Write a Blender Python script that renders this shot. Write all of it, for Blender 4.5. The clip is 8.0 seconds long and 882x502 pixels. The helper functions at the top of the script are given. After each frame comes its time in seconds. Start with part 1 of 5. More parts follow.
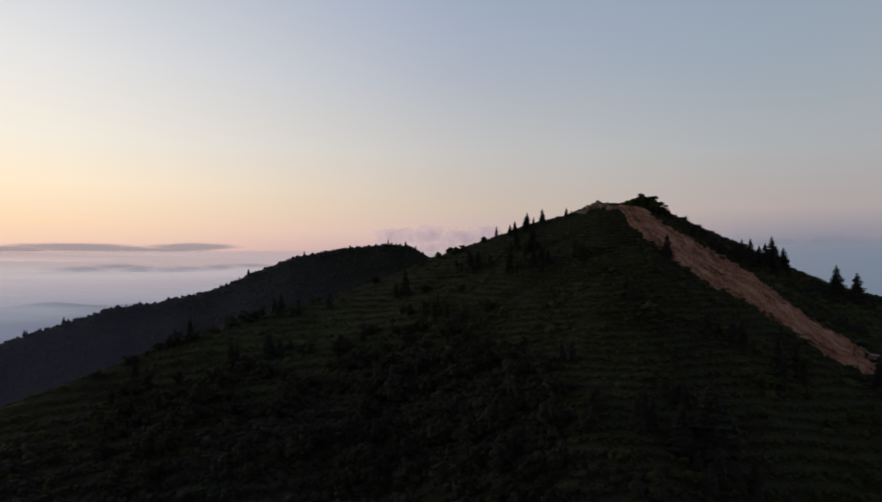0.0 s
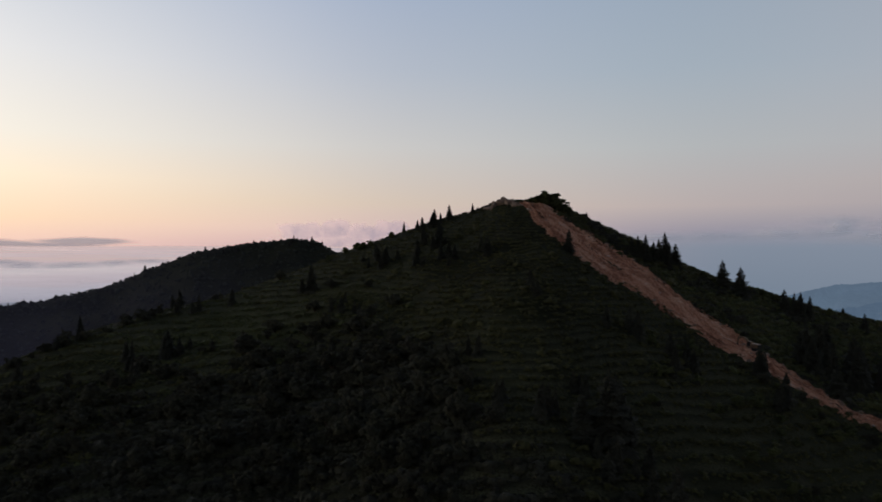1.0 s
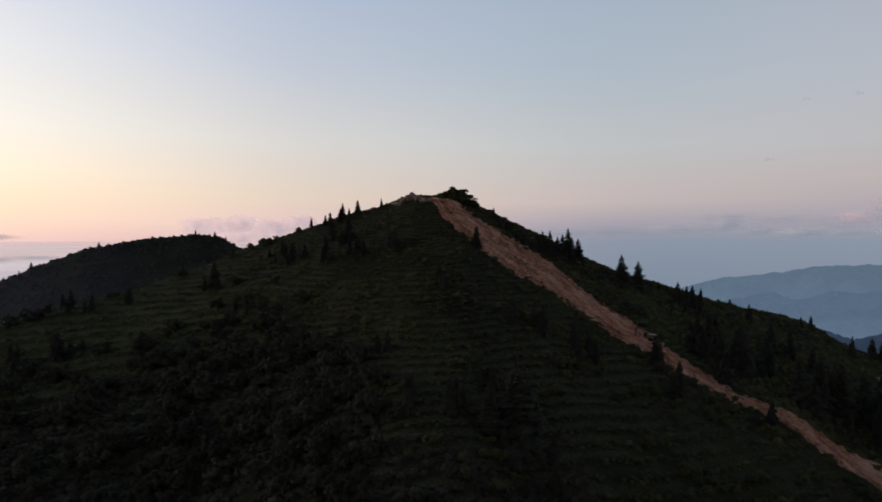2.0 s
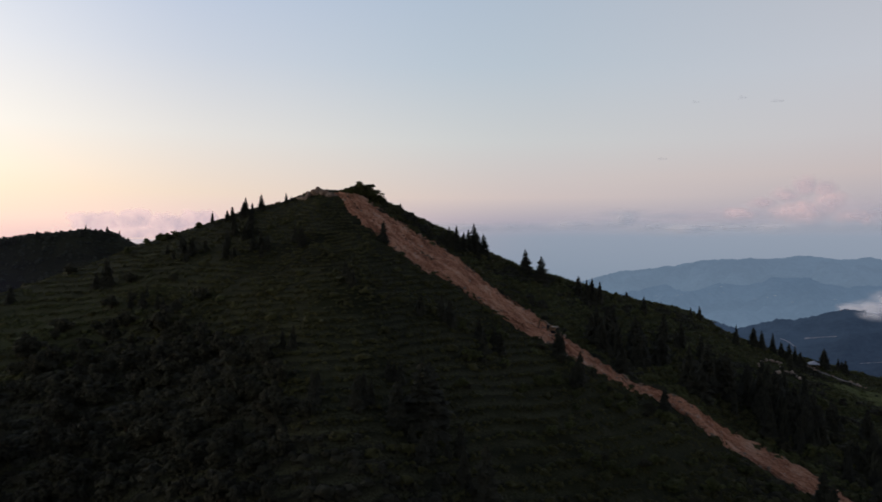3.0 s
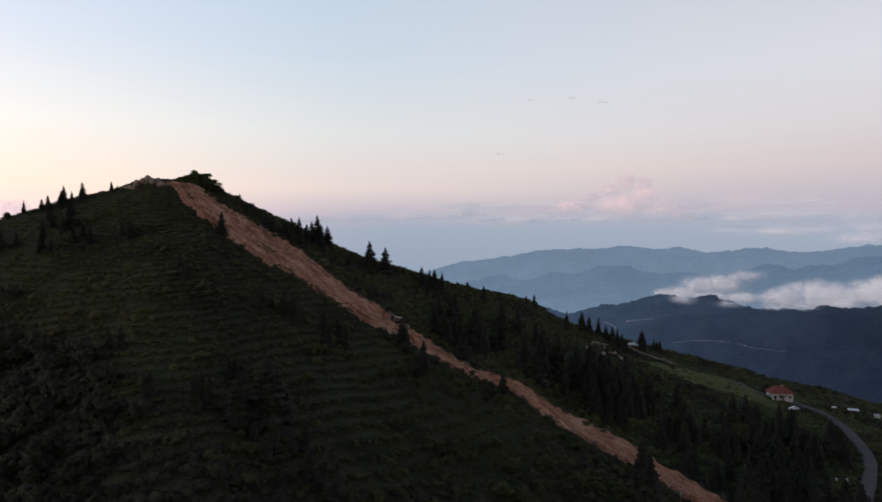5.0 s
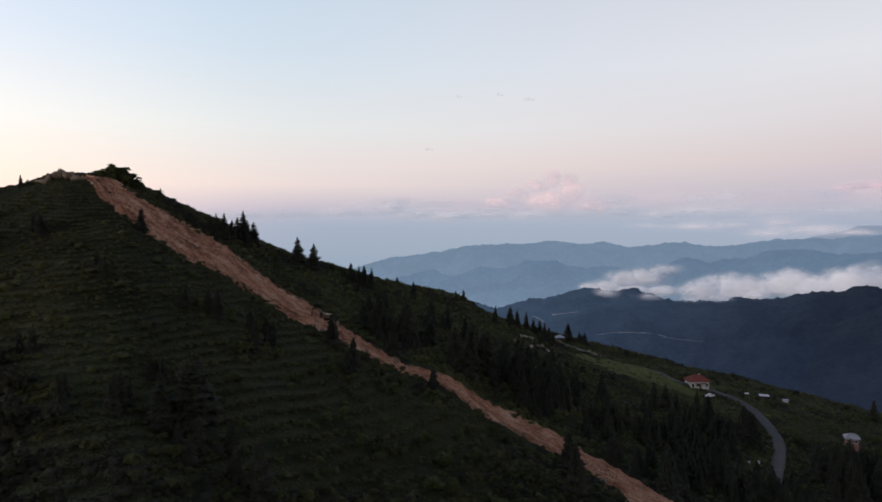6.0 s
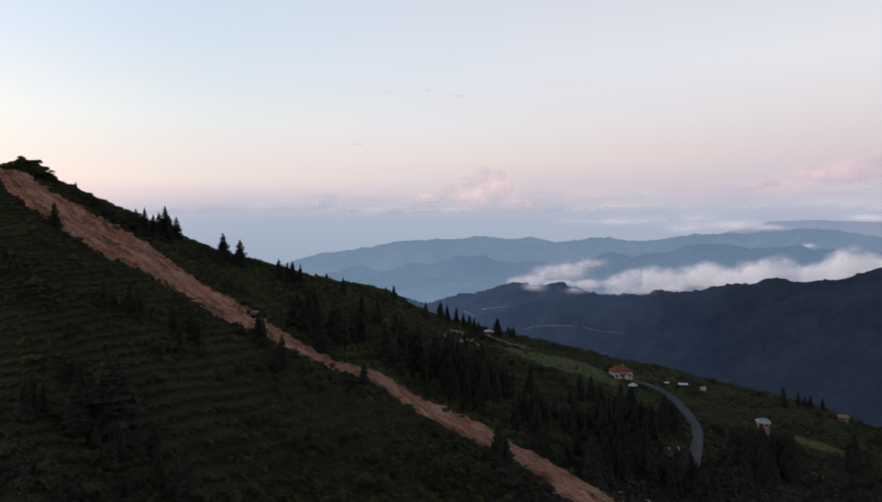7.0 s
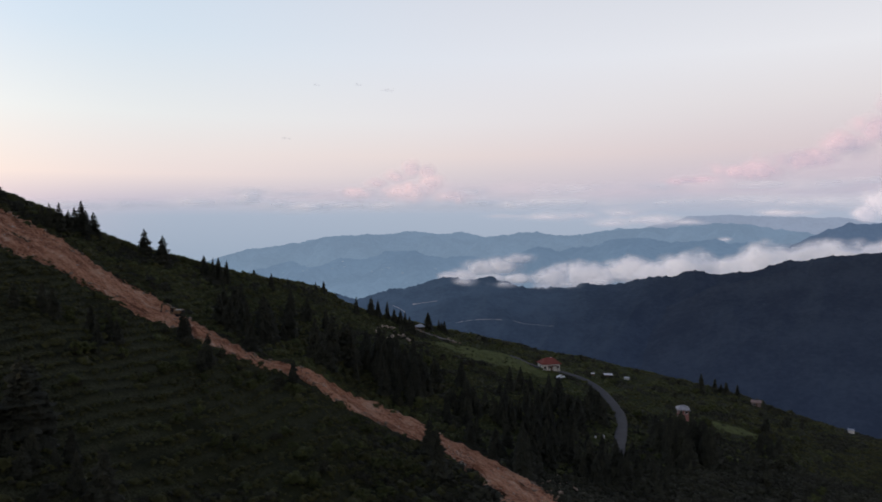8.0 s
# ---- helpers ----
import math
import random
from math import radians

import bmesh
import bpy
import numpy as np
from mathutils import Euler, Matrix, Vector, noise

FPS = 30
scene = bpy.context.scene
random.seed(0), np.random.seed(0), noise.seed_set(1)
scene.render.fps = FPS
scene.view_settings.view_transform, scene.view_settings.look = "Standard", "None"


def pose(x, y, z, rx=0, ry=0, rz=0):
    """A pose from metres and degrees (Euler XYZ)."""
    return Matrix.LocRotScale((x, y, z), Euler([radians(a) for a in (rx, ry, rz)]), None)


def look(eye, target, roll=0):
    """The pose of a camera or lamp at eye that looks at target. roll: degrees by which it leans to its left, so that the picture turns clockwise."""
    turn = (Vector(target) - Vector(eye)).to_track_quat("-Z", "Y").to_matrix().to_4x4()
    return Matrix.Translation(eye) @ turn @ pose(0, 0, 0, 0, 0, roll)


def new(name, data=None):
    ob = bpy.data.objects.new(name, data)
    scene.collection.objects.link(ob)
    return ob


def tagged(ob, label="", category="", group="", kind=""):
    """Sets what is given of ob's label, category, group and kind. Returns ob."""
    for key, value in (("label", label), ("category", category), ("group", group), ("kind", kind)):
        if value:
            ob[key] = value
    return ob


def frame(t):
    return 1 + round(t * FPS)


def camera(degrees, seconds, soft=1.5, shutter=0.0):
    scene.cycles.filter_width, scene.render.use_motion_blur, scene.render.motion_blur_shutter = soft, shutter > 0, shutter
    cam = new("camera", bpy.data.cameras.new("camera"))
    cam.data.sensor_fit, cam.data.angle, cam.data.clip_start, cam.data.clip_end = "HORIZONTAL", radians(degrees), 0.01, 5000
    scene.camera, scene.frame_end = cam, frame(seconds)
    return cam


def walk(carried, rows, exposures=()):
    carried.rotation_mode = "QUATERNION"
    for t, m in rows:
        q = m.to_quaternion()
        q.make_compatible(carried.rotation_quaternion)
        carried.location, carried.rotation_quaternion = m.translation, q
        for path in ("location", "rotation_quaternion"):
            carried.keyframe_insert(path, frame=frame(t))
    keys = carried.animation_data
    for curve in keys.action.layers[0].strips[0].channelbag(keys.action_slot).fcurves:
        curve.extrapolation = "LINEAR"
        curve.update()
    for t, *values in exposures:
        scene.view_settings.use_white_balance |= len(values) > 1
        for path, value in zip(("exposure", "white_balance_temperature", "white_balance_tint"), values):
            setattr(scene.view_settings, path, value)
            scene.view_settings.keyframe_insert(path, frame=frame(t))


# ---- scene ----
cam = camera(64.17, 8.0, soft=1.7, shutter=0.3)

# seconds, heading, pitch, roll: the camera hangs in one place and turns to its right
PATH = [
    (0.0, -0.000, -0.000, -0.070),
    (0.5, -3.764, -0.183, -0.121),
    (1.0, -7.526, -0.366, -0.159),
    (1.5, -11.236, -0.544, -0.107),
    (3.0, -22.492, -1.104, -0.047),
    (3.5, -26.267, -1.270, -0.009),
    (4.0, -29.485, -1.438, 0.036),
    (4.5, -32.322, -1.609, -0.005),
    (6.0, -40.876, -2.141, 0.099),
    (6.5, -43.731, -2.335, 0.077),
    (7.0, -46.569, -2.516, 0.103),
    (7.5, -49.411, -2.725, 0.122),
    (8.0, -52.231, -2.921, 0.141)]
EXPOSURE = [(0.0, -0.92, 6300, 10), (1.5, -0.67, 6350, 10), (3.0, -0.4, 6450, 10), (4.5, -0.12, 6500, 10), (6.0, 0.04, 6500, 10), (8.0, 0.08, 6500, 10)]
walk(cam, [(t, pose(0, 0, 0, 90 + p, r, y)) for t, y, p, r in PATH], EXPOSURE)


# ---- colour and node helpers ----
def lin(r, g, b):
    return tuple(((c / 255 + 0.055) / 1.055) ** 2.4 if c > 10 else c / 255 / 12.92 for c in (r, g, b)) + (1.0,)


class Nodes:
    """Short-hand for building a node tree."""

    def __init__(self, tree):
        self.tree = tree
        tree.nodes.clear()

    def add(self, kind, inputs=()):
        n = self.tree.nodes.new(kind)
        for key, value in dict(inputs).items():
            if isinstance(value, bpy.types.NodeSocket):
                self.tree.links.new(value, n.inputs[key])
            else:
                n.inputs[key].default_value = value
        return n

    def math(self, op, a, b=0.0, clamp=False):
        n = self.add("ShaderNodeMath", {0: a, 1: b})
        n.operation, n.use_clamp = op, clamp
        return n.outputs[0]

    def span(self, value, a, b, c=0.0, d=1.0):
        n = self.add("ShaderNodeMapRange", {0: value, 1: a, 2: b, 3: c, 4: d})
        n.interpolation_type = "SMOOTHSTEP"
        return n.outputs[0]

    def ramp(self, value, stops):
        n = self.add("ShaderNodeValToRGB", {0: value})
        e = n.color_ramp.elements
        while len(e) < len(stops):
            e.new(0.5)
        for el, (p, c) in zip(e, stops):
            el.position, el.color = p, c
        return n.outputs[0]

    def mix(self, f, a, b, blend="MIX"):
        n = self.add("ShaderNodeMix")
        n.data_type, n.blend_type = "RGBA", blend
        for key, value in ((0, f), (6, a), (7, b)):
            if isinstance(value, bpy.types.NodeSocket):
                self.tree.links.new(value, n.inputs[key])
            else:
                n.inputs[key].default_value = value
        return n.outputs[2]

    def attribute(self, name):
        n = self.add("ShaderNodeAttribute")
        n.attribute_name = name
        return n.outputs["Fac"]

    def noise(self, scale, detail=4.0, rough=0.55, vector=None, distortion=0.0):
        ins = {"Scale": scale, "Detail": detail, "Roughness": rough, "Distortion": distortion}
        if vector is not None:
            ins["Vector"] = vector
        return self.add("ShaderNodeTexNoise", ins).outputs[0]


# ---- world: dusk sky, afterglow low in the north-west, cool opposite ----
def sky_column(n, up, stops):
    """The sky over one bearing: (elevation in degrees, colour), with the colours of the high sky above them."""
    rows_ = [(0.12 + math.sin(radians(e)), (r, g, b, 1)) for e, (r, g, b) in stops]
    return n.ramp(up, rows_ + [(0.75, lin(122, 134, 160)), (1.0, lin(106, 116, 143))])


def make_world():
    w = bpy.data.worlds.new("dusk_sky")
    scene.world = w
    w.use_nodes = True
    n = Nodes(w.node_tree)
    co = n.add("ShaderNodeTexCoord").outputs["Generated"]
    xyz = n.add("ShaderNodeSeparateXYZ", {0: co})
    x, y, z = xyz.outputs
    up = n.math("ADD", z, 0.12, True)
    # bearing in degrees from the first heading, positive to the right
    bearing = n.math("MULTIPLY", n.math("ARCTAN2", x, y), 180 / math.pi)
    c = sky_column(n, up, ((-6, (0.808, 0.765, 0.886)), (0, (1.835, 1.193, 0.886)), (2, (2.009, 1.457, 0.864)), (5, (2.153, 1.757, 1.175)), (8, (2.132, 1.890, 1.463)), (14, (1.937, 1.848, 1.696)), (25, (1.332, 1.386, 1.514))))
    c = n.mix(n.span(bearing, -59, -18), c, sky_column(n, up, ((-6, (0.707, 0.688, 0.832)), (0, (1.717, 1.129, 0.941)), (2, (1.904, 1.370, 0.931)), (5, (1.953, 1.601, 1.187)), (8.1, (1.747, 1.603, 1.380)), (13.6, (1.509, 1.469, 1.429)), (22, (1.044, 1.117, 1.247)))))
    c = n.mix(n.span(bearing, -32, 7), c, sky_column(n, up, ((-6, (0.486, 0.525, 0.683)), (0, (1.017, 0.716, 0.737)), (1.5, (1.295, 0.950, 0.864)), (3.5, (1.267, 1.032, 0.830)), (8, (1.130, 1.080, 1.028)), (14, (0.865, 0.921, 1.041)), (23, (0.619, 0.754, 1.013)))))
    c = n.mix(n.span(bearing, -7, 33), c, sky_column(n, up, ((-6, (0.276, 0.360, 0.469)), (0, (0.396, 0.463, 0.574)), (1.3, (0.565, 0.527, 0.618)), (3.2, (0.873, 0.745, 0.717)), (7.7, (0.808, 0.835, 0.838)), (13.6, (0.649, 0.760, 0.863)), (23, (0.533, 0.660, 0.831)))))
    c = n.mix(n.span(bearing, 19, 59), c, sky_column(n, up, ((-6, (0.308, 0.385, 0.490)), (0, (0.395, 0.461, 0.570)), (2, (0.590, 0.557, 0.623)), (4.7, (0.781, 0.684, 0.677)), (7.4, (0.780, 0.753, 0.775)), (12.3, (0.731, 0.761, 0.832)), (23, (0.605, 0.645, 0.737)))))
    c = n.mix(n.span(bearing, 45, 87), c, sky_column(n, up, ((-6, (0.308, 0.375, 0.472)), (0, (0.395, 0.450, 0.564)), (2, (0.530, 0.490, 0.585)), (5, (0.660, 0.575, 0.610)), (8.5, (0.740, 0.700, 0.722)), (12, (0.790, 0.790, 0.830)), (23, (0.591, 0.625, 0.708)))))
    # night already rises behind; unseen sky dimmed to darken slopes, less to the east
    behind = n.span(n.math("ADD", y, n.math("MULTIPLY", x, 0.2)), -0.7, 0.05)
    c = n.mix(behind, n.mix(1.0, c, (0.36, 0.38, 0.46, 1), "MULTIPLY"), c)
    sky = n.add("ShaderNodeTexSky")
    sky.sky_type, sky.sun_disc, sky.sun_elevation, sky.sun_rotation = "NISHITA", False, radians(1.5), radians(-53)
    both = n.mix(1.0, c, n.mix(1.0, sky.outputs[0], (0.008, 0.008, 0.008, 1), "MULTIPLY"), "ADD")
    bg = n.add("ShaderNodeBackground", {0: both, 1: 0.95})
    n.add("ShaderNodeOutputWorld", {0: bg.outputs[0]})


make_world()
sun = new("sun", bpy.data.lights.new("sun", "SUN"))
sun.data.energy, sun.data.angle, sun.data.color = 0.12, radians(14), (1.0, 0.72, 0.5)
sun.matrix_world = look((-800, 600, 70), (0, 0, 0))


# ---- materials ----
def material(name):
    m = bpy.data.materials.new(name)
    m.use_nodes = True
    return m, Nodes(m.node_tree)


def surface(n, color, rough=0.9, bump=None, strength=0.5, distance=0.1, emission=None, glow=0.0, specular=0.2):
    ins = {"Base Color": color, "Roughness": rough, "Specular IOR Level": specular}
    if bump is not None:
        ins["Normal"] = n.add("ShaderNodeBump", {"Strength": strength, "Distance": distance, "Height": bump}).outputs[0]
    if emission is not None:
        ins["Emission Color"] = emission
        ins["Emission Strength"] = glow
    p = n.add("ShaderNodeBsdfPrincipled", ins)
    n.add("ShaderNodeOutputMaterial", {0: p.outputs[0]})
    return p


def position(n):
    return n.add("ShaderNodeNewGeometry").outputs["Position"]


def mottled(name, stops, scale, rough=0.9, fine=8.0, bump=0.5, distance=0.1, glow=None, specular=0.2):
    """A surface whose colour runs over stops by noise at two scales."""
    m, n = material(name)
    p = position(n)
    a = n.noise(scale, 5, 0.6, p)
    b = n.noise(scale * fine, 4, 0.6, p)
    v = n.math("ADD", n.math("MULTIPLY", a, 0.6), n.math("MULTIPLY", b, 0.4))
    v = n.span(v, 0.3, 0.7)
    c = n.ramp(v, stops)
    e = {} if glow is None else {"emission": glow[0], "glow": glow[1]}
    surface(n, c, rough, b, bump, distance, specular=specular, **e)
    return m


def leafy(name, dark, light, scale=0.12):
    """Foliage: the colour varies from clump to clump and over the slope."""
    m, n = material(name)
    isl = n.add("ShaderNodeNewGeometry").outputs["Random Per Island"]
    obj = n.add("ShaderNodeObjectInfo").outputs["Random"]
    a = n.noise(scale, 3, 0.6, position(n))
    c = n.noise(0.7, 2, 0.5, position(n))
    v = n.math("ADD", n.math("MULTIPLY", isl, 0.09), n.math("ADD", n.math("MULTIPLY", n.span(a, 0.3, 0.7), 0.45), n.math("MULTIPLY", n.span(c, 0.35, 0.65), 0.4)))
    v = n.math("MULTIPLY", n.math("ADD", v, n.math("MULTIPLY", obj, 0.3)), 0.8)
    grain = n.noise(3.2, 4, 0.65, position(n))
    surface(n, n.ramp(v, [(0.1, dark), (0.9, light)]), 0.8, grain, 1.0, 0.5, specular=0.15)
    return m


def ground_material():
    m, n = material("slope_turf")
    p = position(n)
    big = n.noise(0.035, 5, 0.6, p)
    mid = n.noise(0.3, 5, 0.65, p)
    fine = n.noise(3.0, 4, 0.7, p)
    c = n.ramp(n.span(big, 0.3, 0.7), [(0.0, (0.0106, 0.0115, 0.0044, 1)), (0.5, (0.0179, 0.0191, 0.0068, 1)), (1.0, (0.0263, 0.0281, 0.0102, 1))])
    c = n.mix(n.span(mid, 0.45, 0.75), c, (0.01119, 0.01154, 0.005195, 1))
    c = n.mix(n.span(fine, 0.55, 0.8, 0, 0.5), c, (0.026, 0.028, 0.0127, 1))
    meadow = n.attribute("meadow")
    grass = n.ramp(n.span(mid, 0.3, 0.7), [(0.0, (0.060, 0.074, 0.021, 1)), (1.0, (0.118, 0.130, 0.040, 1))])
    green = n.ramp(n.span(mid, 0.35, 0.7), [(0.0, (0.0320, 0.0392, 0.0124, 1)), (1.0, (0.0576, 0.0672, 0.0208, 1))])
    c = n.mix(n.math("MULTIPLY", n.attribute("pasture"), 0.75), c, green)
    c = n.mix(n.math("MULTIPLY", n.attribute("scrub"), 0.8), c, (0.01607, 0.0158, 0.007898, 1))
    c = n.mix(n.math("MULTIPLY", n.attribute("ledge"), n.span(fine, 0.35, 0.6)), c, (0.066, 0.067, 0.035, 1))
    c = n.mix(n.math("MULTIPLY", meadow, n.span(fine, 0.25, 0.6, 0.55, 1.0)), c, grass)
    h = n.math("ADD", mid, n.math("MULTIPLY", fine, 0.4))
    surface(n, c, 0.95, h, 0.8, 0.6, specular=0.1)
    return m


MAT_GROUND = ground_material()


def scree_material():
    """Rubble and clay, dragged downhill in long streaks."""
    m, n = material("scree")
    p = position(n)
    a, b = n.attribute("across"), n.attribute("along")
    flow = n.add("ShaderNodeCombineXYZ", {0: n.math("MULTIPLY", a, 9.0), 1: n.math("MULTIPLY", b, 0.035)}).outputs[0]
    streak = n.noise(1.0, 6, 0.65, flow, 0.4)
    patch = n.noise(0.12, 4, 0.6, p)
    stone = n.noise(2.0, 6, 0.75, p)
    v = n.math("ADD", n.math("MULTIPLY", streak, 0.42), n.math("ADD", n.math("MULTIPLY", patch, 0.25), n.math("MULTIPLY", stone, 0.38)))
    c = n.ramp(n.span(v, 0.43, 0.63), [(0.0, (0.19, 0.080, 0.042, 1)), (0.25, (0.43, 0.19, 0.105, 1)), (0.6, (0.61, 0.298, 0.17, 1)), (0.85, (0.68, 0.38, 0.238, 1)), (1.0, (0.72, 0.49, 0.34, 1))])
    c = n.mix(n.span(stone, 0.60, 0.66), c, (0.58, 0.41, 0.31, 1))
    h = n.math("ADD", stone, n.math("MULTIPLY", streak, 0.8))
    surface(n, c, 0.95, h, 1.0, 0.9, specular=0.1)
    return m


MAT_SCREE = scree_material()
MAT_ROCK = mottled("pale_rock", [(0.0, (0.13, 0.088, 0.06, 1)), (0.5, (0.265, 0.19, 0.135, 1)), (1.0, (0.39, 0.305, 0.23, 1))], 0.5, 0.9, 6, 0.8, 0.2)
MAT_ASPHALT = mottled("asphalt", [(0.0, (0.037, 0.0365, 0.04, 1)), (1.0, (0.063, 0.062, 0.067, 1))], 0.3, 0.75, 10, 0.3, 0.02)
MAT_FIR = leafy("fir_needles", (0.023, 0.0245, 0.0165, 1), (0.057, 0.057, 0.037, 1))
MAT_LEAF = leafy("shrub_leaves", (0.0315, 0.0311, 0.0107, 1), (0.0805, 0.0798, 0.0262, 1), 0.05)
MAT_PASTURE = leafy("pasture_leaves", (0.0370, 0.0430, 0.0151, 1), (0.0963, 0.1058, 0.0361, 1), 0.05)
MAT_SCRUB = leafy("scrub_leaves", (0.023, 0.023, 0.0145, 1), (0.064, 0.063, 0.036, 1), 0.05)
MAT_BARK = mottled("bark", [(0.0, (0.03, 0.022, 0.016, 1)), (1.0, (0.09, 0.07, 0.05, 1))], 3.0)


# ---- plan of the land: bearing in degrees from the first heading, elevation of the crest, its distance ----
FOOT = 60.0
CREST_BEARING = (-180, -75, -45, -32, -25, -19, -13.7, -10, -3.8, -0.6, 4.4, 7.1, 9.8, 11.6, 12.9, 14.2, 15.1, 16.9, 18.4, 20.8, 22.4, 26.2, 29.2, 32.5, 35.4, 37.3, 38.7, 40.3, 42.2, 43.6, 45.3, 48.8, 53.5, 58.4, 60.3, 63.9, 66.5, 70, 72.9, 76, 78.7, 81.6, 84.7, 100, 130, 180)
CREST_ELEVATION = (-15, -15, -13.5, -11.4, -9.0, -6.6, -5.2, -4.4, -2.2, -0.75, 0.85, 1.85, 2.5, 3.2, 3.55, 3.45, 3.55, 3.2, 2.35, 1.2, 0.5, -1.45, -2.75, -3.6, -4.5, -4.95, -5.25, -5.45, -5.8, -6.65, -7.65, -8.6, -9.6, -10.5, -11.0, -11.4, -11.95, -12.5, -13.0, -13.6, -14.4, -15.0, -15.5, -17, -16, -15)
FAR_BEARING = (-180, -60, -32, -10, 0, 14, 24, 32, 40, 50, 60, 70, 85, 110, 180)
CREST_DISTANCE = (250, 220, 200, 250, 275, 262, 262, 275, 305, 345, 400, 425, 410, 300, 250)
HILL_BEARING = (-90, -60, -45, -32, -28.7, -25, -21.5, -17.9, -15.4, -11.9, -10.1, -7.5, -4.3, -2.5, -0.9, 1.5, 5, 12, 20)
HILL_ELEVATION = (-35, -12, -9.3, -6.4, -5.4, -4.25, -3.9, -3.1, -1.95, -0.55, -0.25, 0.2, 0.55, 0.35, -0.5, -1.8, -4, -12, -35)
HILL_DISTANCE = 640.0
VALLEY = -330.0

FINE = np.arange(-180, 180.01, 0.1)


def blurred(values, width):
    k = np.exp(-0.5 * (np.arange(-40, 41) * 0.1 / width) ** 2)
    v = np.concatenate([values[-41:-1], values, values[1:41]])
    return np.convolve(v, k / k.sum(), "valid")


CREST_E = blurred(np.interp(FINE, CREST_BEARING, CREST_ELEVATION), 0.35)
CREST_D = blurred(np.interp(FINE, FAR_BEARING, CREST_DISTANCE), 1.3)
HILL_E = blurred(np.interp(FINE, HILL_BEARING, HILL_ELEVATION), 0.3)


def lattice(ix, iy, seed):
    h = (ix.astype(np.int64) * 374761393 + iy.astype(np.int64) * 668265263 + seed * 974634777) & 0xFFFFFFFF
    h = ((h ^ (h >> 13)) * 1274126177) & 0xFFFFFFFF
    return ((h ^ (h >> 16)) & 0xFFFF) / 65535.0


def bumps(x, y, seed=1):
    """Smooth noise from 0 to 1."""
    ix, iy = np.floor(x), np.floor(y)
    u, v = x - ix, y - iy
    u, v = u * u * (3 - 2 * u), v * v * (3 - 2 * v)
    a, b = lattice(ix, iy, seed), lattice(ix + 1, iy, seed)
    c, d = lattice(ix, iy + 1, seed), lattice(ix + 1, iy + 1, seed)
    return (a * (1 - u) + b * u) * (1 - v) + (c * (1 - u) + d * u) * v


def fractal(x, y, octaves=4, seed=1, gain=0.5):
    total, amp, norm = 0.0, 1.0, 0.0
    for i in range(octaves):
        total, norm = total + amp * bumps(x * 2.03 ** i + 17.3 * i, y * 2.03 ** i - 9.1 * i, seed + i), norm + amp
        amp *= gain
    return total / norm


def slope(x, y):
    """The near slope without its small relief: height, distance, crest distance, closeness to the crest, contour level and step."""
    r, b = np.hypot(x, y), np.degrees(np.arctan2(x, y))
    d, e = np.interp(b, FINE, CREST_D), np.interp(b, FINE, CREST_E)
    top = d * np.tan(np.radians(e))
    inside = np.clip((d - r) / 60, 0, 1)
    z = -FOOT + (top + FOOT) * r / d + (fractal(x / 45, y / 45, 3, 5) - 0.5) * 7 * inside * np.clip(r / 60, 0, 1)
    # rows of trodden terraces, climbing gently to the east
    step = 3.9
    steep = (top + FOOT) / d
    even = FOOT / np.maximum(0.28 + FOOT / np.maximum(r, 5) - steep, 0.05)
    level = (even - 0.3 * (b - 12) - 0.6 * np.maximum(b - 31, 0) + 6.0 * fractal(x / 50, y / 50, 3, 8, 0.42)) / step
    return z, r, b, d, inside, level, step


def land(x, y):
    """Height of the ground at x, y (arrays)."""
    x, y = np.asarray(x, float), np.asarray(y, float)
    z, r, b, d, inside, level, step = slope(x, y)
    # trodden terraces along the contours: a flat tread and a steep riser
    t = level - np.floor(level)
    terrace = -0.36 * (np.sin(math.tau * (t - 0.06)) + 0.25 * np.sin(2 * math.tau * (t - 0.06))) * np.clip((62 - b) / 20, 0, 1) * np.clip(r / 50 - 0.3, 0, 1)
    rough = (fractal(x / 4.5, y / 4.5, 3, 11) - 0.5) * 0.9
    fall = np.where(r > d, 0.010 * np.minimum(r - d, 30) ** 2 + 0.6 * np.maximum(r - d - 30, 0), 0)
    near = z + terrace * np.clip(inside * 4, 0, 1) + rough - fall
    hill = HILL_DISTANCE * np.tan(np.radians(np.interp(b, FINE, HILL_E)))
    gap = r - HILL_DISTANCE
    hill = hill - np.where(gap < 0, 0.42 * np.maximum(-gap - 8, 0), 0.5 * np.maximum(gap - 5, 0)) + (fractal(x / 40, y / 40, 4, 21) - 0.5) * 14 * np.clip(np.abs(gap) / 60, 0.05, 1)
    floor = VALLEY + (fractal(x / 300, y / 300, 4, 31) - 0.5) * 90
    return np.maximum(np.maximum(near, hill), floor)


def ledge(x, y):
    """1 on the outer edge of a trodden terrace, 0 elsewhere."""
    z, r, b, d, inside, level, step = slope(np.asarray(x, float), np.asarray(y, float))
    t = level - np.floor(level)
    worn = np.clip((fractal(x / 14, y / 14, 2, 91) - 0.3) * 6, 0, 1)
    return (0.5 + 0.5 * np.cos(math.tau * (t - 0.44))) ** 2 * np.clip(inside * 5, 0, 1) * worn * np.clip((46 - b) / 16, 0.2, 1) * np.clip(r / 50 - 0.3, 0, 1)


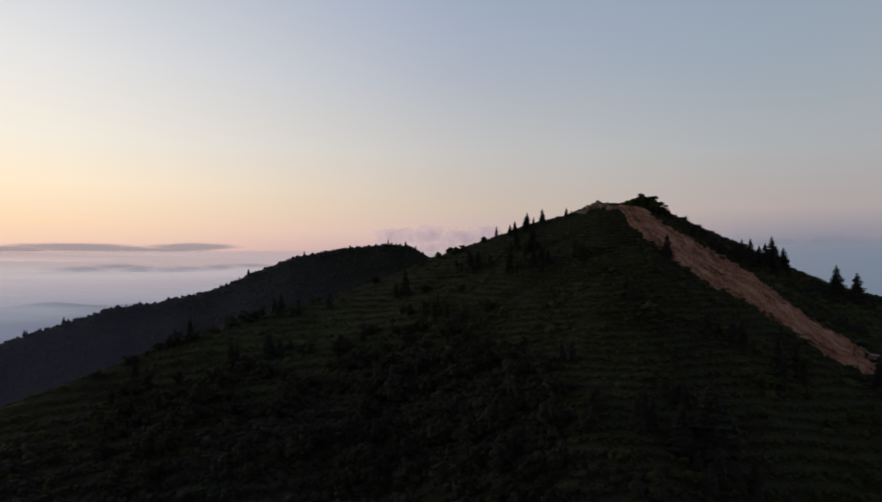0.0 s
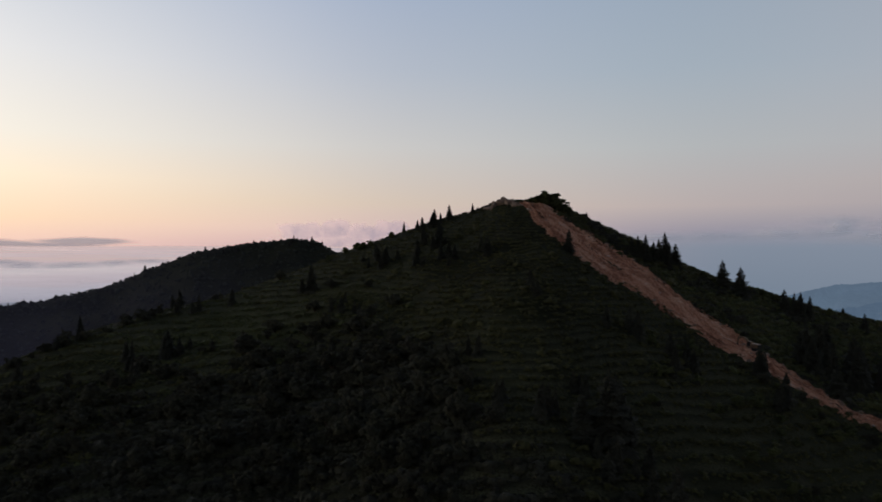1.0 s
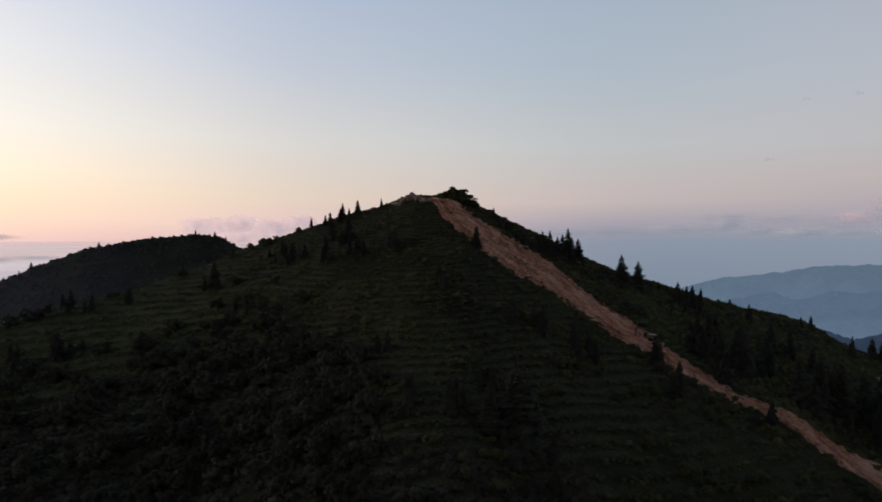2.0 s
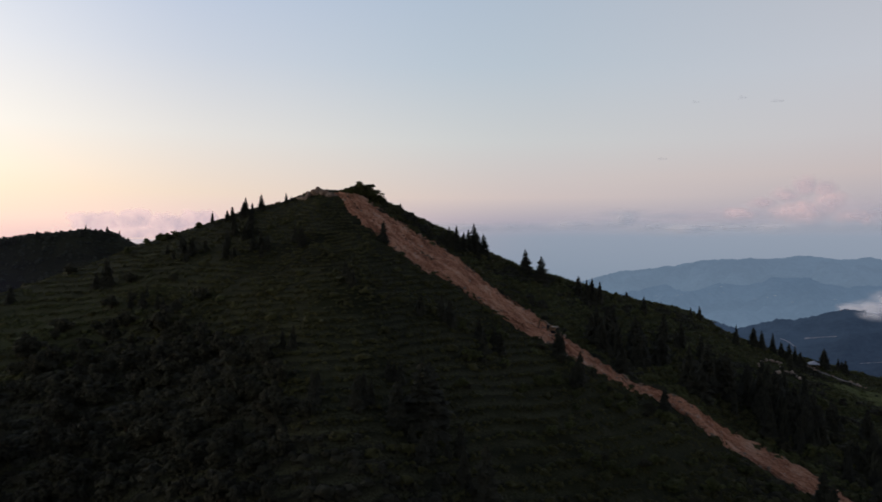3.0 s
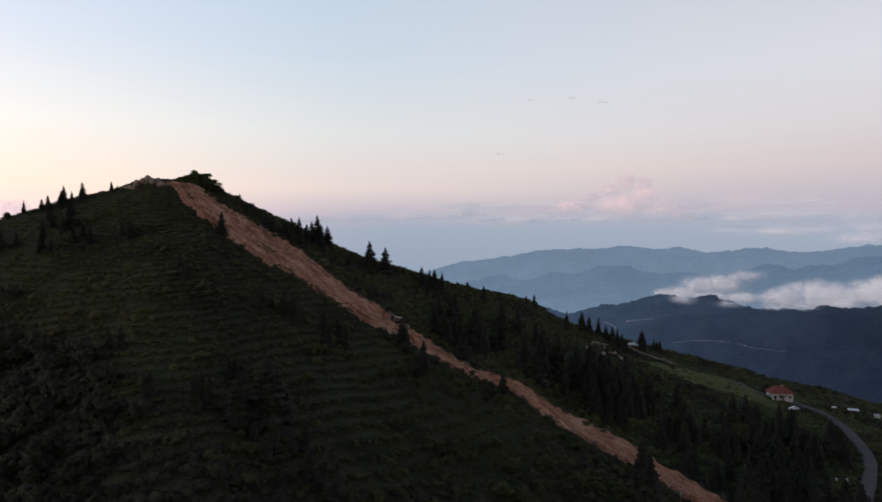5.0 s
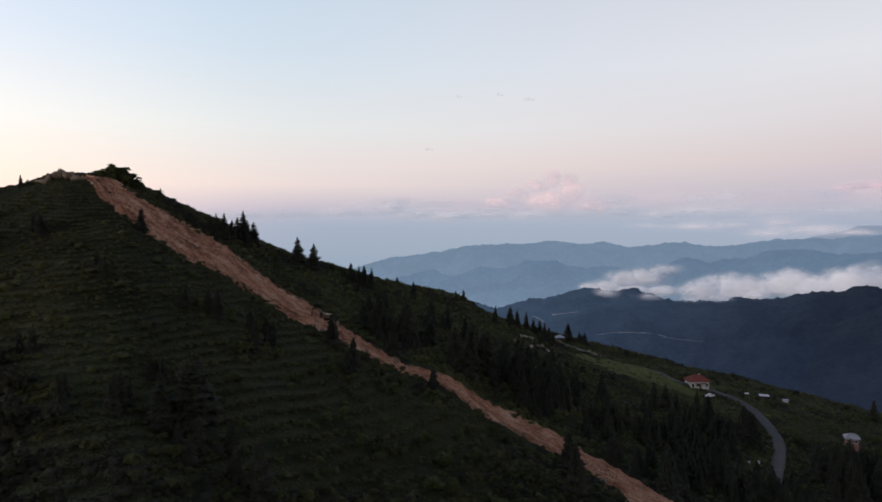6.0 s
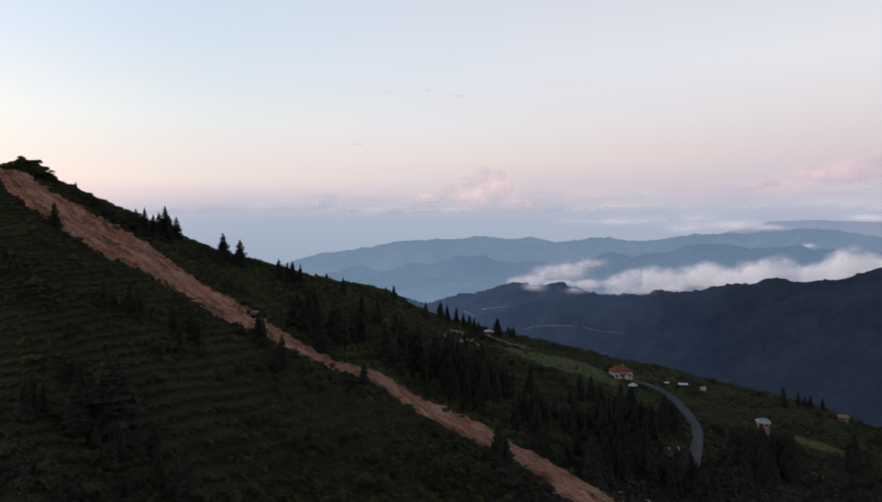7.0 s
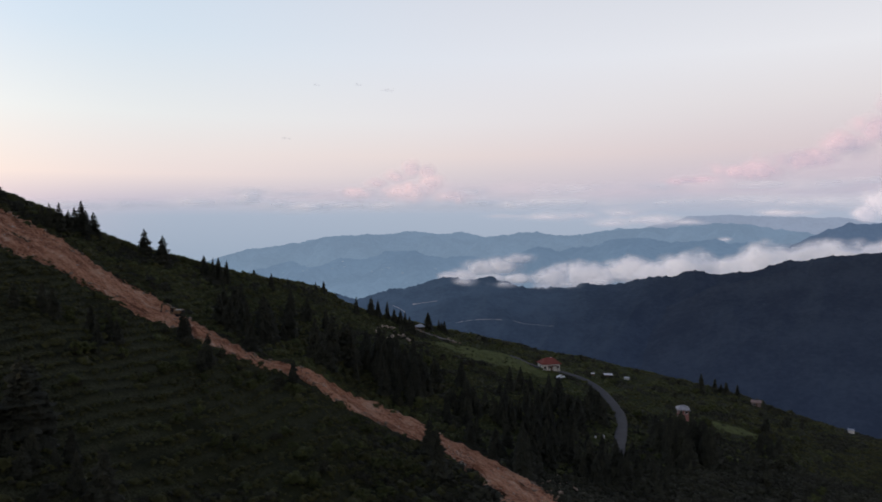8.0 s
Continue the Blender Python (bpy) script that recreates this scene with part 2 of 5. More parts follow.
def spot(b, e):
    """The point of the near slope that lies at this bearing and elevation from the middle of the plan."""
    r = np.arange(40, 470, 0.5)
    x, y = r * math.sin(radians(b)), r * math.cos(radians(b))
    z = land(x, y)
    hit = np.nonzero(np.degrees(np.arctan2(z, r)) >= e)[0]
    i = hit[0] if len(hit) else int(np.argmax(np.arctan2(z, r)))
    return Vector((x[i], y[i], z[i]))


def at(x, y):
    return Vector((x, y, float(land(np.array([x]), np.array([y]))[0])))


def on_crest(b, back=0.0):
    r = float(np.interp(b, FINE, CREST_D)) - back
    return at(r * math.sin(radians(b)), r * math.cos(radians(b)))


# ---- mesh helpers ----
def mesh_of(name, verts, faces, mat=None, smooth=False):
    me = bpy.data.meshes.new(name)
    if isinstance(faces, np.ndarray):
        k = faces.shape[1]
        me.vertices.add(len(verts))
        me.vertices.foreach_set("co", np.asarray(verts, np.float32).ravel())
        me.loops.add(faces.size)
        me.loops.foreach_set("vertex_index", faces.astype(np.int32).ravel())
        me.polygons.add(len(faces))
        me.polygons.foreach_set("loop_start", np.arange(0, faces.size, k, dtype=np.int32))
        me.update(calc_edges=True)
    else:
        me.from_pydata([tuple(v) for v in verts], [], faces)
    if smooth:
        me.polygons.foreach_set("use_smooth", np.ones(len(me.polygons), bool))
    if mat:
        me.materials.append(mat)
    me.validate()
    return me


def grid_faces(rows, cols):
    i = np.arange(rows * cols).reshape(rows, cols)
    return np.stack([i[:-1, :-1], i[:-1, 1:], i[1:, 1:], i[1:, :-1]], -1).reshape(-1, 4)


def thing(name, label, category, group="", m=None):
    return tagged(new(name), label, category, group) if m is None else place(tagged(new(name), label, category, group), m)


def place(ob, m):
    ob.matrix_world = m
    return ob


def part(name, me, parent, label=""):
    ob = new(name, me)
    ob.parent = parent
    return tagged(ob, label)


# ---- the ground, one sheet to the horizon ----
def make_ground():
    b = np.concatenate([np.arange(-180, -42, 3.0), np.arange(-42, 96, 0.28), np.arange(96, 180.1, 3.0)])
    b[-1] = 180
    r = np.concatenate([np.linspace(0.0, 60, 20)[:-1], np.arange(60, 78, 2.0), np.arange(78, 300, 0.68), np.arange(300, 440, 1.6), np.arange(440, 900, 9.0), np.geomspace(900, 4900, 26)])
    bb, rr = np.meshgrid(np.radians(b), r)
    x, y = rr * np.sin(bb), rr * np.cos(bb)
    z = land(x, y)
    v = np.stack([x, y, z], -1).reshape(-1, 3)
    me = mesh_of("ground", v, grid_faces(len(r), len(b))[:, ::-1], MAT_GROUND, True)
    wet = meadow_mask(v[:, 0], v[:, 1])
    me.attributes.new("meadow", "FLOAT", "POINT").data.foreach_set("value", wet.astype(np.float32))
    east = pasture(v[:, 0], v[:, 1])
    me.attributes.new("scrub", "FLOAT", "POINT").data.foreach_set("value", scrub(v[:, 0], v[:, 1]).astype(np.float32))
    me.attributes.new("pasture", "FLOAT", "POINT").data.foreach_set("value", east.astype(np.float32))
    me.attributes.new("ledge", "FLOAT", "POINT").data.foreach_set("value", ledge(v[:, 0], v[:, 1]).astype(np.float32))
    tagged(new("ground", me), "dark green shrubby mountain slope with trodden terraces", "ground", kind="structure")


# the line of the bare cut: bearing and distance of its middle
LINE_BEARING = (14, 20, 27, 35, 43.5, 53, 60)
LINE_DISTANCE = [spot(b, e).to_2d().length for b, e in zip(LINE_BEARING, (3.4, -0.8, -5.0, -10.3, -14.2, -18.8, -23.0))]


MEADOWS = []


def pasture(x, y):
    """How far rough green pasture replaces the dark heath: east of the cut, and a patch on the western slope."""
    b, r = np.degrees(np.arctan2(x, y)), np.hypot(x, y)
    east = np.interp(b, (17, 30, 42, 51, 56, 66, 73, 80, 90), (0, 0.65, 0.6, 0.6, 1, 1, 0.6, 0.25, 0)) * np.clip((r - np.interp(b, LINE_BEARING, LINE_DISTANCE)) / 14 + 0.5, 0.15, 1)
    west = 0.9 * np.exp(-(((b + 10) / 9) ** 2) - ((r - 205) / 42) ** 2)
    return np.clip(east + west, 0, 1) * np.clip(0.45 + (fractal(x / 30, y / 30, 3, 83) - 0.35) * 3, 0, 1)



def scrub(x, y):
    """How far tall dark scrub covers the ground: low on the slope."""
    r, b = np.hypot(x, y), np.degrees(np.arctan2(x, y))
    # edge also pushed out eastward so its dark colour dims the low slope
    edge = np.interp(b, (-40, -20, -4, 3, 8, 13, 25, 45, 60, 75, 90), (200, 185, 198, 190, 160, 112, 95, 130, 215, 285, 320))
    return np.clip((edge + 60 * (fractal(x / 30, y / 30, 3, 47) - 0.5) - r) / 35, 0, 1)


def meadow_mask(x, y):
    m = np.zeros_like(x)
    for cx, cy, ux, uy, a, c in MEADOWS:
        p, q = (x - cx) * ux + (y - cy) * uy, -(x - cx) * uy + (y - cy) * ux
        d = (p / a) ** 2 + (q / c) ** 2 + (fractal(x / 9, y / 9, 3, 44) - 0.5) * 1.3
        m = np.maximum(m, np.clip((1.15 - d) * 3, 0, 1))
    return m


def meadow(b0, e0, b1, e1, width):
    p, q = spot(b0, e0), spot(b1, e1)
    d = (q - p).to_2d()
    u = d.normalized()
    MEADOWS.append(((p.x + q.x) / 2, (p.y + q.y) / 2, u.x, u.y, d.length / 2, width))


meadow(52.0, -10.6, 61.5, -12.3, 14)
meadow(73.0, -15.8, 78.0, -16.5, 8)
make_ground()


# ---- strips that follow the ground: the dirt cut and the road ----
def smooth_line(points, steps):
    """A Catmull-Rom line through points (tuples of numbers)."""
    p = [np.array(points[0]) * 2 - np.array(points[1])] + [np.array(q, float) for q in points] + [np.array(points[-1]) * 2 - np.array(points[-2])]
    out = []
    for i in range(1, len(p) - 2):
        for k in range(steps):
            t = k / steps
            out.append(0.5 * (2 * p[i] + (p[i + 1] - p[i - 1]) * t + (2 * p[i - 1] - 5 * p[i] + 4 * p[i + 1] - p[i + 2]) * t * t + (3 * p[i] - p[i - 1] - 3 * p[i + 1] + p[i + 2]) * t ** 3))
    out.append(p[-2])
    return np.array(out)


# edges of the cut, from the top of the peak downhill (bearing, elevation)
CUT_WEST = [spot(*q).to_2d() for q in ((13.95, 3.5), (16.1, 1.05), (17.9, -0.1), (20.8, -2.45), (24.2, -4.25), (27.0, -6.0), (31.6, -8.6), (33.6, -10.0), (39.9, -12.75), (43.5, -14.9), (46.4, -16.2), (50.6, -18.3), (52.5, -19.35), (54.3, -20.4), (57.1, -22.4), (59.5, -25.0))]
CUT_EAST = [spot(*q).to_2d() for q in ((15.5, 3.6), (17.5, 2.2), (20.1, 0.75), (22.0, -0.55), (24.3, -2.15), (26.6, -4.2), (29.8, -6.2), (31.8, -7.8), (36.1, -10.35), (39.6, -11.95), (43.1, -13.45), (47.5, -15.3), (52.9, -18.2), (57.8, -20.3), (61.5, -22.0), (63.0, -24.5))]
CUT_W = smooth_line([tuple(q) for q in CUT_WEST], 34)
CUT_E = smooth_line([tuple(q) for q in CUT_EAST], 34)


def make_cut():
    across = np.linspace(-0.06, 1.06, 64)
    w, e = CUT_W[:, None, :], CUT_E[:, None, :]
    n = len(CUT_W)
    s = np.arange(n)[:, None] * np.ones(64)
    f = across[None, :] * np.ones((n, 1))
    wob = (fractal(s / 5.0, f * 0 + 3, 3, 61) - 0.5) * 0.22 * (f < 0.5) + (fractal(s / 5.0, f * 0 + 9, 3, 67) - 0.5) * 0.22 * (f >= 0.5)
    g = f + wob * np.abs(2 * f - 1)
    xy = w * (1 - g[..., None]) + e * g[..., None]
    x, y = xy[..., 0], xy[..., 1]
    edge = np.clip(np.minimum(f + 0.06, 1.06 - f) / 0.1, 0, 1)
    z = land(x, y)
    # the cut is smoother than the terraces: average along the line
    k = np.ones(9) / 9
    zs = np.stack([np.convolve(np.pad(z[:, j], 4, "edge"), k, "valid") for j in range(z.shape[1])], 1)
    z = np.maximum(z, zs) * 0.5 + z * 0.5 + (0.45 + (fractal(x / 1.8, y / 1.8, 4, 71, 0.65) - 0.4) * 0.9 + (fractal(f * 9, s / 34, 4, 79, 0.6) - 0.5) * 2.0 + (fractal(x / 6, y / 6, 2, 77) - 0.5) * 0.8) * edge - 0.35 * (1 - edge)
    me = mesh_of("dirt_track", np.stack([x, y, z], -1).reshape(-1, 3), grid_faces(n, 64)[:, ::-1], MAT_SCREE, True)
    me.attributes.new("across", "FLOAT", "POINT").data.foreach_set("value", f.ravel().astype(np.float32))
    me.attributes.new("along", "FLOAT", "POINT").data.foreach_set("value", s.ravel().astype(np.float32))
    tagged(new("dirt_track", me), "broad bulldozed cut of bare reddish rubble down the slope", "dirt track", kind="structure")


make_cut()


def make_strip(name, line, width, mat, label, category, lift=0.12):
    d = np.gradient(line, axis=0)
    d /= np.linalg.norm(d, axis=1)[:, None]
    side = np.stack([d[:, 1], -d[:, 0]], -1)
    f = np.linspace(-0.5, 0.5, 9)
    xy = line[:, None, :] + side[:, None, :] * (f * width)[None, :, None]
    z = land(xy[..., 0], xy[..., 1])
    mid = np.convolve(np.pad(z.max(1), 6, "edge"), np.ones(13) / 13, "valid")
    z = mid[:, None] + lift - 0.25 * np.abs(2 * f[None, :]) ** 6 + 0 * z
    v = np.concatenate([np.stack([xy[..., 0], xy[..., 1], z], -1)], 0)
    # verges that reach down into the ground
    low = v[:, [0, -1]].copy()
    low[..., 2] -= 3
    v = np.concatenate([low[:, :1], v, low[:, 1:]], 1)
    me = mesh_of(name, v.reshape(-1, 3), grid_faces(len(line), 11)[:, ::-1], mat, True)
    return tagged(new(name, me), label, category, kind="structure")


ROAD = smooth_line([tuple(spot(*q).to_2d()) for q in ((57.8, -11.35), (59.3, -11.9), (61.2, -12.35), (63.45, -12.95), (65.0, -13.8), (66.1, -14.9), (66.7, -15.9), (66.75, -16.8), (66.6, -17.7), (66.4, -18.7))], 12)
make_strip("road", ROAD, 4.4, MAT_ASPHALT, "narrow grey asphalt road curving down the slope", "road")


# ---- distance: hills behind the valley, painted hazier with distance ----
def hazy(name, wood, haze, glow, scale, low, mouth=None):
    """Woods with evening haze painted in as glow, thicker towards the valley."""
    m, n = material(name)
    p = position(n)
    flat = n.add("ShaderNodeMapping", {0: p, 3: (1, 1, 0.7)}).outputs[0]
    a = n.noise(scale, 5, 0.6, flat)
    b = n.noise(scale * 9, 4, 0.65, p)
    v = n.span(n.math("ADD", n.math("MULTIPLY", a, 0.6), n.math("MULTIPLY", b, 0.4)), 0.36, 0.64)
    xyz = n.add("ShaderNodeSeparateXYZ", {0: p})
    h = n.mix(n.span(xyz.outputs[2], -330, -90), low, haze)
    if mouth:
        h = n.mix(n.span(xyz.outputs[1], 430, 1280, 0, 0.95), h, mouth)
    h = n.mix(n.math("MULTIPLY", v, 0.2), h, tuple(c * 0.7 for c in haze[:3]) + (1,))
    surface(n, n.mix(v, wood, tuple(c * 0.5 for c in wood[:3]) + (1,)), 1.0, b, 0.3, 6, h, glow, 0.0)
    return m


def far_hill(name, bearing, elevation, distance, depth, mat, label, seed, jag=4.0, relief=40.0, hump=25.0):
    b = np.arange(bearing[0], bearing[-1], 0.1 if distance < 2000 else 0.15)
    e = np.interp(b, bearing, elevation)
    k = np.exp(-0.5 * (np.arange(-6, 7) / 2.5) ** 2)
    e = np.convolve(np.pad(e, 6, "edge"), k / k.sum(), "valid")
    t = np.concatenate([np.linspace(-0.6, -0.05, 6), np.linspace(0, 1, 70 if distance < 2000 else 44) ** 1.3])
    tt, bb = np.meshgrid(t, b, indexing="ij")
    rr = distance - tt * depth
    teeth = ((fractal(bb * 2.6, bb * 0 + seed, 2, seed, 0.6) - 0.5) * 2.2 + (np.maximum(fractal(bb * 4.7, bb * 0 + seed, 2, seed + 77, 0.7), 0.5) - 0.5) * 2.6) * jag
    top = distance * np.tan(np.radians(e))[None, :] + (fractal(bb * 0.5, bb * 0 + seed, 2, seed + 40) - 0.5) * 2 * hump * np.clip(1 - np.abs(tt) * 2, 0, 1)
    x, y = rr * np.sin(np.radians(bb)), rr * np.cos(np.radians(bb))
    fold = np.abs(fractal(bb * distance / 9000 + tt * 2.2, tt * 1.2 - bb * 0.05, 4, seed + 3) - 0.5) * 2
    z = top + (VALLEY - 40 - top) * np.abs(tt) ** 0.85 + (0.5 - fold) * relief * 2 * np.clip(np.abs(tt) * 4, 0, 1) * (1 - np.abs(tt))
    z += teeth * np.exp(-np.abs(tt) * 40)
    z += (fractal(x / 30, y / 30, 3, seed + 9) - 0.5) * jag * np.clip(np.abs(tt) * 20, 0, 1)
    z = np.minimum(z, rr * (top / distance) + teeth)
    me = mesh_of(name, np.stack([x, y, z], -1).reshape(-1, 3), grid_faces(len(t), len(b)), mat, True)
    return tagged(new(name, me), label, "hill", kind="structure")


# blue of the hills is haze put into their glow colour
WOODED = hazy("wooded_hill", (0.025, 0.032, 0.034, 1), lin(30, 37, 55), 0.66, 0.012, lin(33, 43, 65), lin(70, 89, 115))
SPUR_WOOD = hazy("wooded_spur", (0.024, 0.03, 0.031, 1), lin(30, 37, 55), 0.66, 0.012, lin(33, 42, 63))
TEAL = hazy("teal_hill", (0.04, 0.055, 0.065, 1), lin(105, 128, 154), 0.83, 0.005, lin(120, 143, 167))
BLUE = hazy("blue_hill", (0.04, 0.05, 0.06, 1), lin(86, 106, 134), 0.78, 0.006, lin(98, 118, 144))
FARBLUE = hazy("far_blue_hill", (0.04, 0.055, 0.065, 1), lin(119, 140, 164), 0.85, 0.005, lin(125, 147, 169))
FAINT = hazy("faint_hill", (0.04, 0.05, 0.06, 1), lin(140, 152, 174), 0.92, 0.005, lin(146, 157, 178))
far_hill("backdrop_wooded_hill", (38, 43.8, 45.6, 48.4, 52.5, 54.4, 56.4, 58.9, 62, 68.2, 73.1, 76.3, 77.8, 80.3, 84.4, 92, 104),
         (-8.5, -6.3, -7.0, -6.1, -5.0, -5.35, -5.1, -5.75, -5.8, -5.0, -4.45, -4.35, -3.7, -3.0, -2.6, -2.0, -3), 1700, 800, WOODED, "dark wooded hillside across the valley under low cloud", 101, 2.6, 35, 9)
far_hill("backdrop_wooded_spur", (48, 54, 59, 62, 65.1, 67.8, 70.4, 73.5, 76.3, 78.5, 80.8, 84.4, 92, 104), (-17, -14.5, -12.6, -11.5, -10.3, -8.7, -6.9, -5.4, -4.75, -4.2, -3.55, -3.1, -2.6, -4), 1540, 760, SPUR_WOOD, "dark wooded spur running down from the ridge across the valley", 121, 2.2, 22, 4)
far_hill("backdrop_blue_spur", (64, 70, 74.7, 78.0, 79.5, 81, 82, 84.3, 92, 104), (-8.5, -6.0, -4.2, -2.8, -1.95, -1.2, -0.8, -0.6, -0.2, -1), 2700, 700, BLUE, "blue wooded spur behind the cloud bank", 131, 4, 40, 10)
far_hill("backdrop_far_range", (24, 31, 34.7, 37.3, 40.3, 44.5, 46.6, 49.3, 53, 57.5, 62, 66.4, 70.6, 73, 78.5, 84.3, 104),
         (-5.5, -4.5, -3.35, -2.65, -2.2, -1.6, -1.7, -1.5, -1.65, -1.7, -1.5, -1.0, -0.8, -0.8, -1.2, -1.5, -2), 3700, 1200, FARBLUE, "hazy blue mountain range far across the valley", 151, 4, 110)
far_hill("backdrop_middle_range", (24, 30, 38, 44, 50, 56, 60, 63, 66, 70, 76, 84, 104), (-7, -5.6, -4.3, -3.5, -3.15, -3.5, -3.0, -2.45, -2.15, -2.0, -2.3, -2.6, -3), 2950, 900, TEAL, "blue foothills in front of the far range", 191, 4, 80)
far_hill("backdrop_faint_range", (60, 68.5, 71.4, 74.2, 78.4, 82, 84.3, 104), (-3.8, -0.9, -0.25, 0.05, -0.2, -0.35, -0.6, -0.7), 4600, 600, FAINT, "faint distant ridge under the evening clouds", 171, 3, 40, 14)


# ---- clouds ----
def cloud_material(name, base, low, high, glow, thick=1.0):
    """Vapour, its light painted as glow: greyer towards its foot, afterglow towards its head."""
    m, n = material(name)
    d = n.math("MULTIPLY", n.attribute("thickness"), thick, True)
    c = n.mix(n.attribute("head"), low, high)
    p = n.add("ShaderNodeBsdfPrincipled", {"Base Color": base, "Roughness": 1.0, "Specular IOR Level": 0.0, "Emission Color": c, "Emission Strength": glow})
    clear = n.add("ShaderNodeBsdfTransparent")
    mixed = n.add("ShaderNodeMixShader", {0: d, 1: clear.outputs[0], 2: p.outputs[0]})
    n.add("ShaderNodeOutputMaterial", {0: mixed.outputs[0]})
    return m


def cloud(name, puffs, distance, mat, label, seed, step=0.05, grain=1.0, soft=0.5, stretch=1.0, ragged=1.0, octaves=4, foot=1.0):
    """A bank of vapour: a bulging sheet far off, dense in the middle of its puffs (bearing, elevation, half width, half height) and thin at the rim."""
    p = np.array(puffs)
    b = np.arange((p[:, 0] - 1.5 * p[:, 2]).min(), (p[:, 0] + 1.5 * p[:, 2]).max(), step * min(stretch, 2.0))
    e = np.arange((p[:, 1] - 1.5 * p[:, 3]).min(), (p[:, 1] + 1.5 * p[:, 3]).max(), step * 0.8)
    bb, ee = np.meshgrid(b, e)
    wx = (fractal(bb / grain / stretch, ee / grain, octaves, seed, 0.55) - 0.5) * 2
    wy = (fractal(bb / grain / stretch * 0.5 + 31, ee / grain * 0.5 + 7, 3, seed + 5, 0.5) - 0.5) * 2
    d = np.full(bb.shape, -1.0)
    head = np.zeros(bb.shape)
    sunk = np.full(bb.shape, -3.0)
    bulge = np.zeros(bb.shape)
    for cb, ce, wb, we in puffs:
        q = 1 - np.sqrt(((bb - cb) / wb) ** 2 + ((ee - ce) / we) ** 2)
        # painted light grows upward and towards the afterglow on the left
        head = np.where(q > d, (ee - ce) / we * 0.8 - (bb - cb) / wb * 0.7, head)
        sunk = np.where(np.abs(bb - cb) < wb, np.maximum(sunk, (ee - ce) / we), sunk)
        d = np.maximum(d, q)
        bulge = np.maximum(bulge, np.sqrt(np.maximum(1 - (1 - np.maximum(q, 0)) ** 2, 0)) * min(wb, we * 2))
    d = d + (wx * 0.5 + wy * 0.35) * ragged
    f = np.clip(d / soft, 0, 1)
    # the foot frays out
    f = f * f * (3 - 2 * f) * np.clip(1.35 + sunk * 1.5, foot, 1)
    k = np.ones(7) / 7
    for axis in (0, 1):
        head = np.apply_along_axis(lambda q: np.convolve(np.pad(q, 3, "edge"), k, "valid"), axis, head)
    tone = np.clip(0.5 + head * 0.45 + wx * 0.55, 0, 1)
    soft_noise = fractal(bb / grain / stretch + 3, ee / grain + 5, 3, seed + 11, 0.5) - 0.5
    r = distance - (bulge * 0.6 + soft_noise * 0.5 * grain) * distance * 0.0175 * f
    rb, re = np.radians(bb), np.radians(ee)
    v = np.stack([r * np.sin(rb) * np.cos(re), r * np.cos(rb) * np.cos(re), r * np.sin(re)], -1).reshape(-1, 3)
    faces = grid_faces(len(e), len(b))[:, ::-1]
    faces = faces[f.ravel()[faces].max(1) > 0.002]
    used, inverse = np.unique(faces, return_inverse=True)
    me = mesh_of(name, v[used], inverse.reshape(-1, 4), mat, True)
    me.attributes.new("thickness", "FLOAT", "POINT").data.foreach_set("value", f.ravel()[used].astype(np.float32))
    me.attributes.new("head", "FLOAT", "POINT").data.foreach_set("value", tone.ravel()[used].astype(np.float32))
    return tagged(new(name, me), label, "cloud", kind="structure")


MAT_WHITE = cloud_material("white_cloud", (0.38, 0.38, 0.4, 1), lin(142, 149, 167), lin(202, 198, 206), 0.67)
MAT_PINK = cloud_material("pink_cloud", (0.15, 0.14, 0.15, 1), lin(176, 175, 190), lin(242, 211, 212), 0.88, 0.78)
MAT_VEIL = cloud_material("veil_cloud", (0.2, 0.2, 0.22, 1), lin(160, 170, 188), lin(210, 203, 208), 0.85, 0.8)
MAT_SHRED = cloud_material("shred_cloud", (0.1, 0.1, 0.11, 1), lin(168, 172, 184), lin(184, 186, 196), 0.8, 0.3)
MAT_DUSK = cloud_material("dusk_cloud", (0.2, 0.2, 0.22, 1), lin(164, 163, 174), lin(190, 182, 188), 0.95, 0.8)


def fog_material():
    """Fog deck, light painted as glow: blue hill shade near, pale rosy afterglow far."""
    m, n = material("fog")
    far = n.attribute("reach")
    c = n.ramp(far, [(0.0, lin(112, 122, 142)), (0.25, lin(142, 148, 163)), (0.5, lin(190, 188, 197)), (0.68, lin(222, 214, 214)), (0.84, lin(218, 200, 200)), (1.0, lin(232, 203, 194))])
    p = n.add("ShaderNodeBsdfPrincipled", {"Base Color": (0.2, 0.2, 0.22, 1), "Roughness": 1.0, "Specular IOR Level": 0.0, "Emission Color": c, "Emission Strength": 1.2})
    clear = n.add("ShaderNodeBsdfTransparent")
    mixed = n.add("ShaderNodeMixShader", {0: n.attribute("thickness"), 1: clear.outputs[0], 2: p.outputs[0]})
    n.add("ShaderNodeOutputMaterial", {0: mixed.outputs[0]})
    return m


MAT_FOG = fog_material()


def bank(seed, b0, b1, crest, count, w, h):
    rng = random.Random(seed)
    out = []
    for i in range(count):
        b = b0 + (b1 - b0) * (i + rng.random()) / count
        out.append((b, crest(b) + rng.uniform(-0.15, 0.2), w * rng.uniform(0.7, 1.4), h * rng.uniform(0.7, 1.3)))
    return out


def low_crest(b):
    return float(np.interp(b, (60, 62, 67.7, 72.7, 79.6, 84.3, 95), (-5.35, -5.0, -4.7, -4.35, -3.4, -2.7, -1.95)))


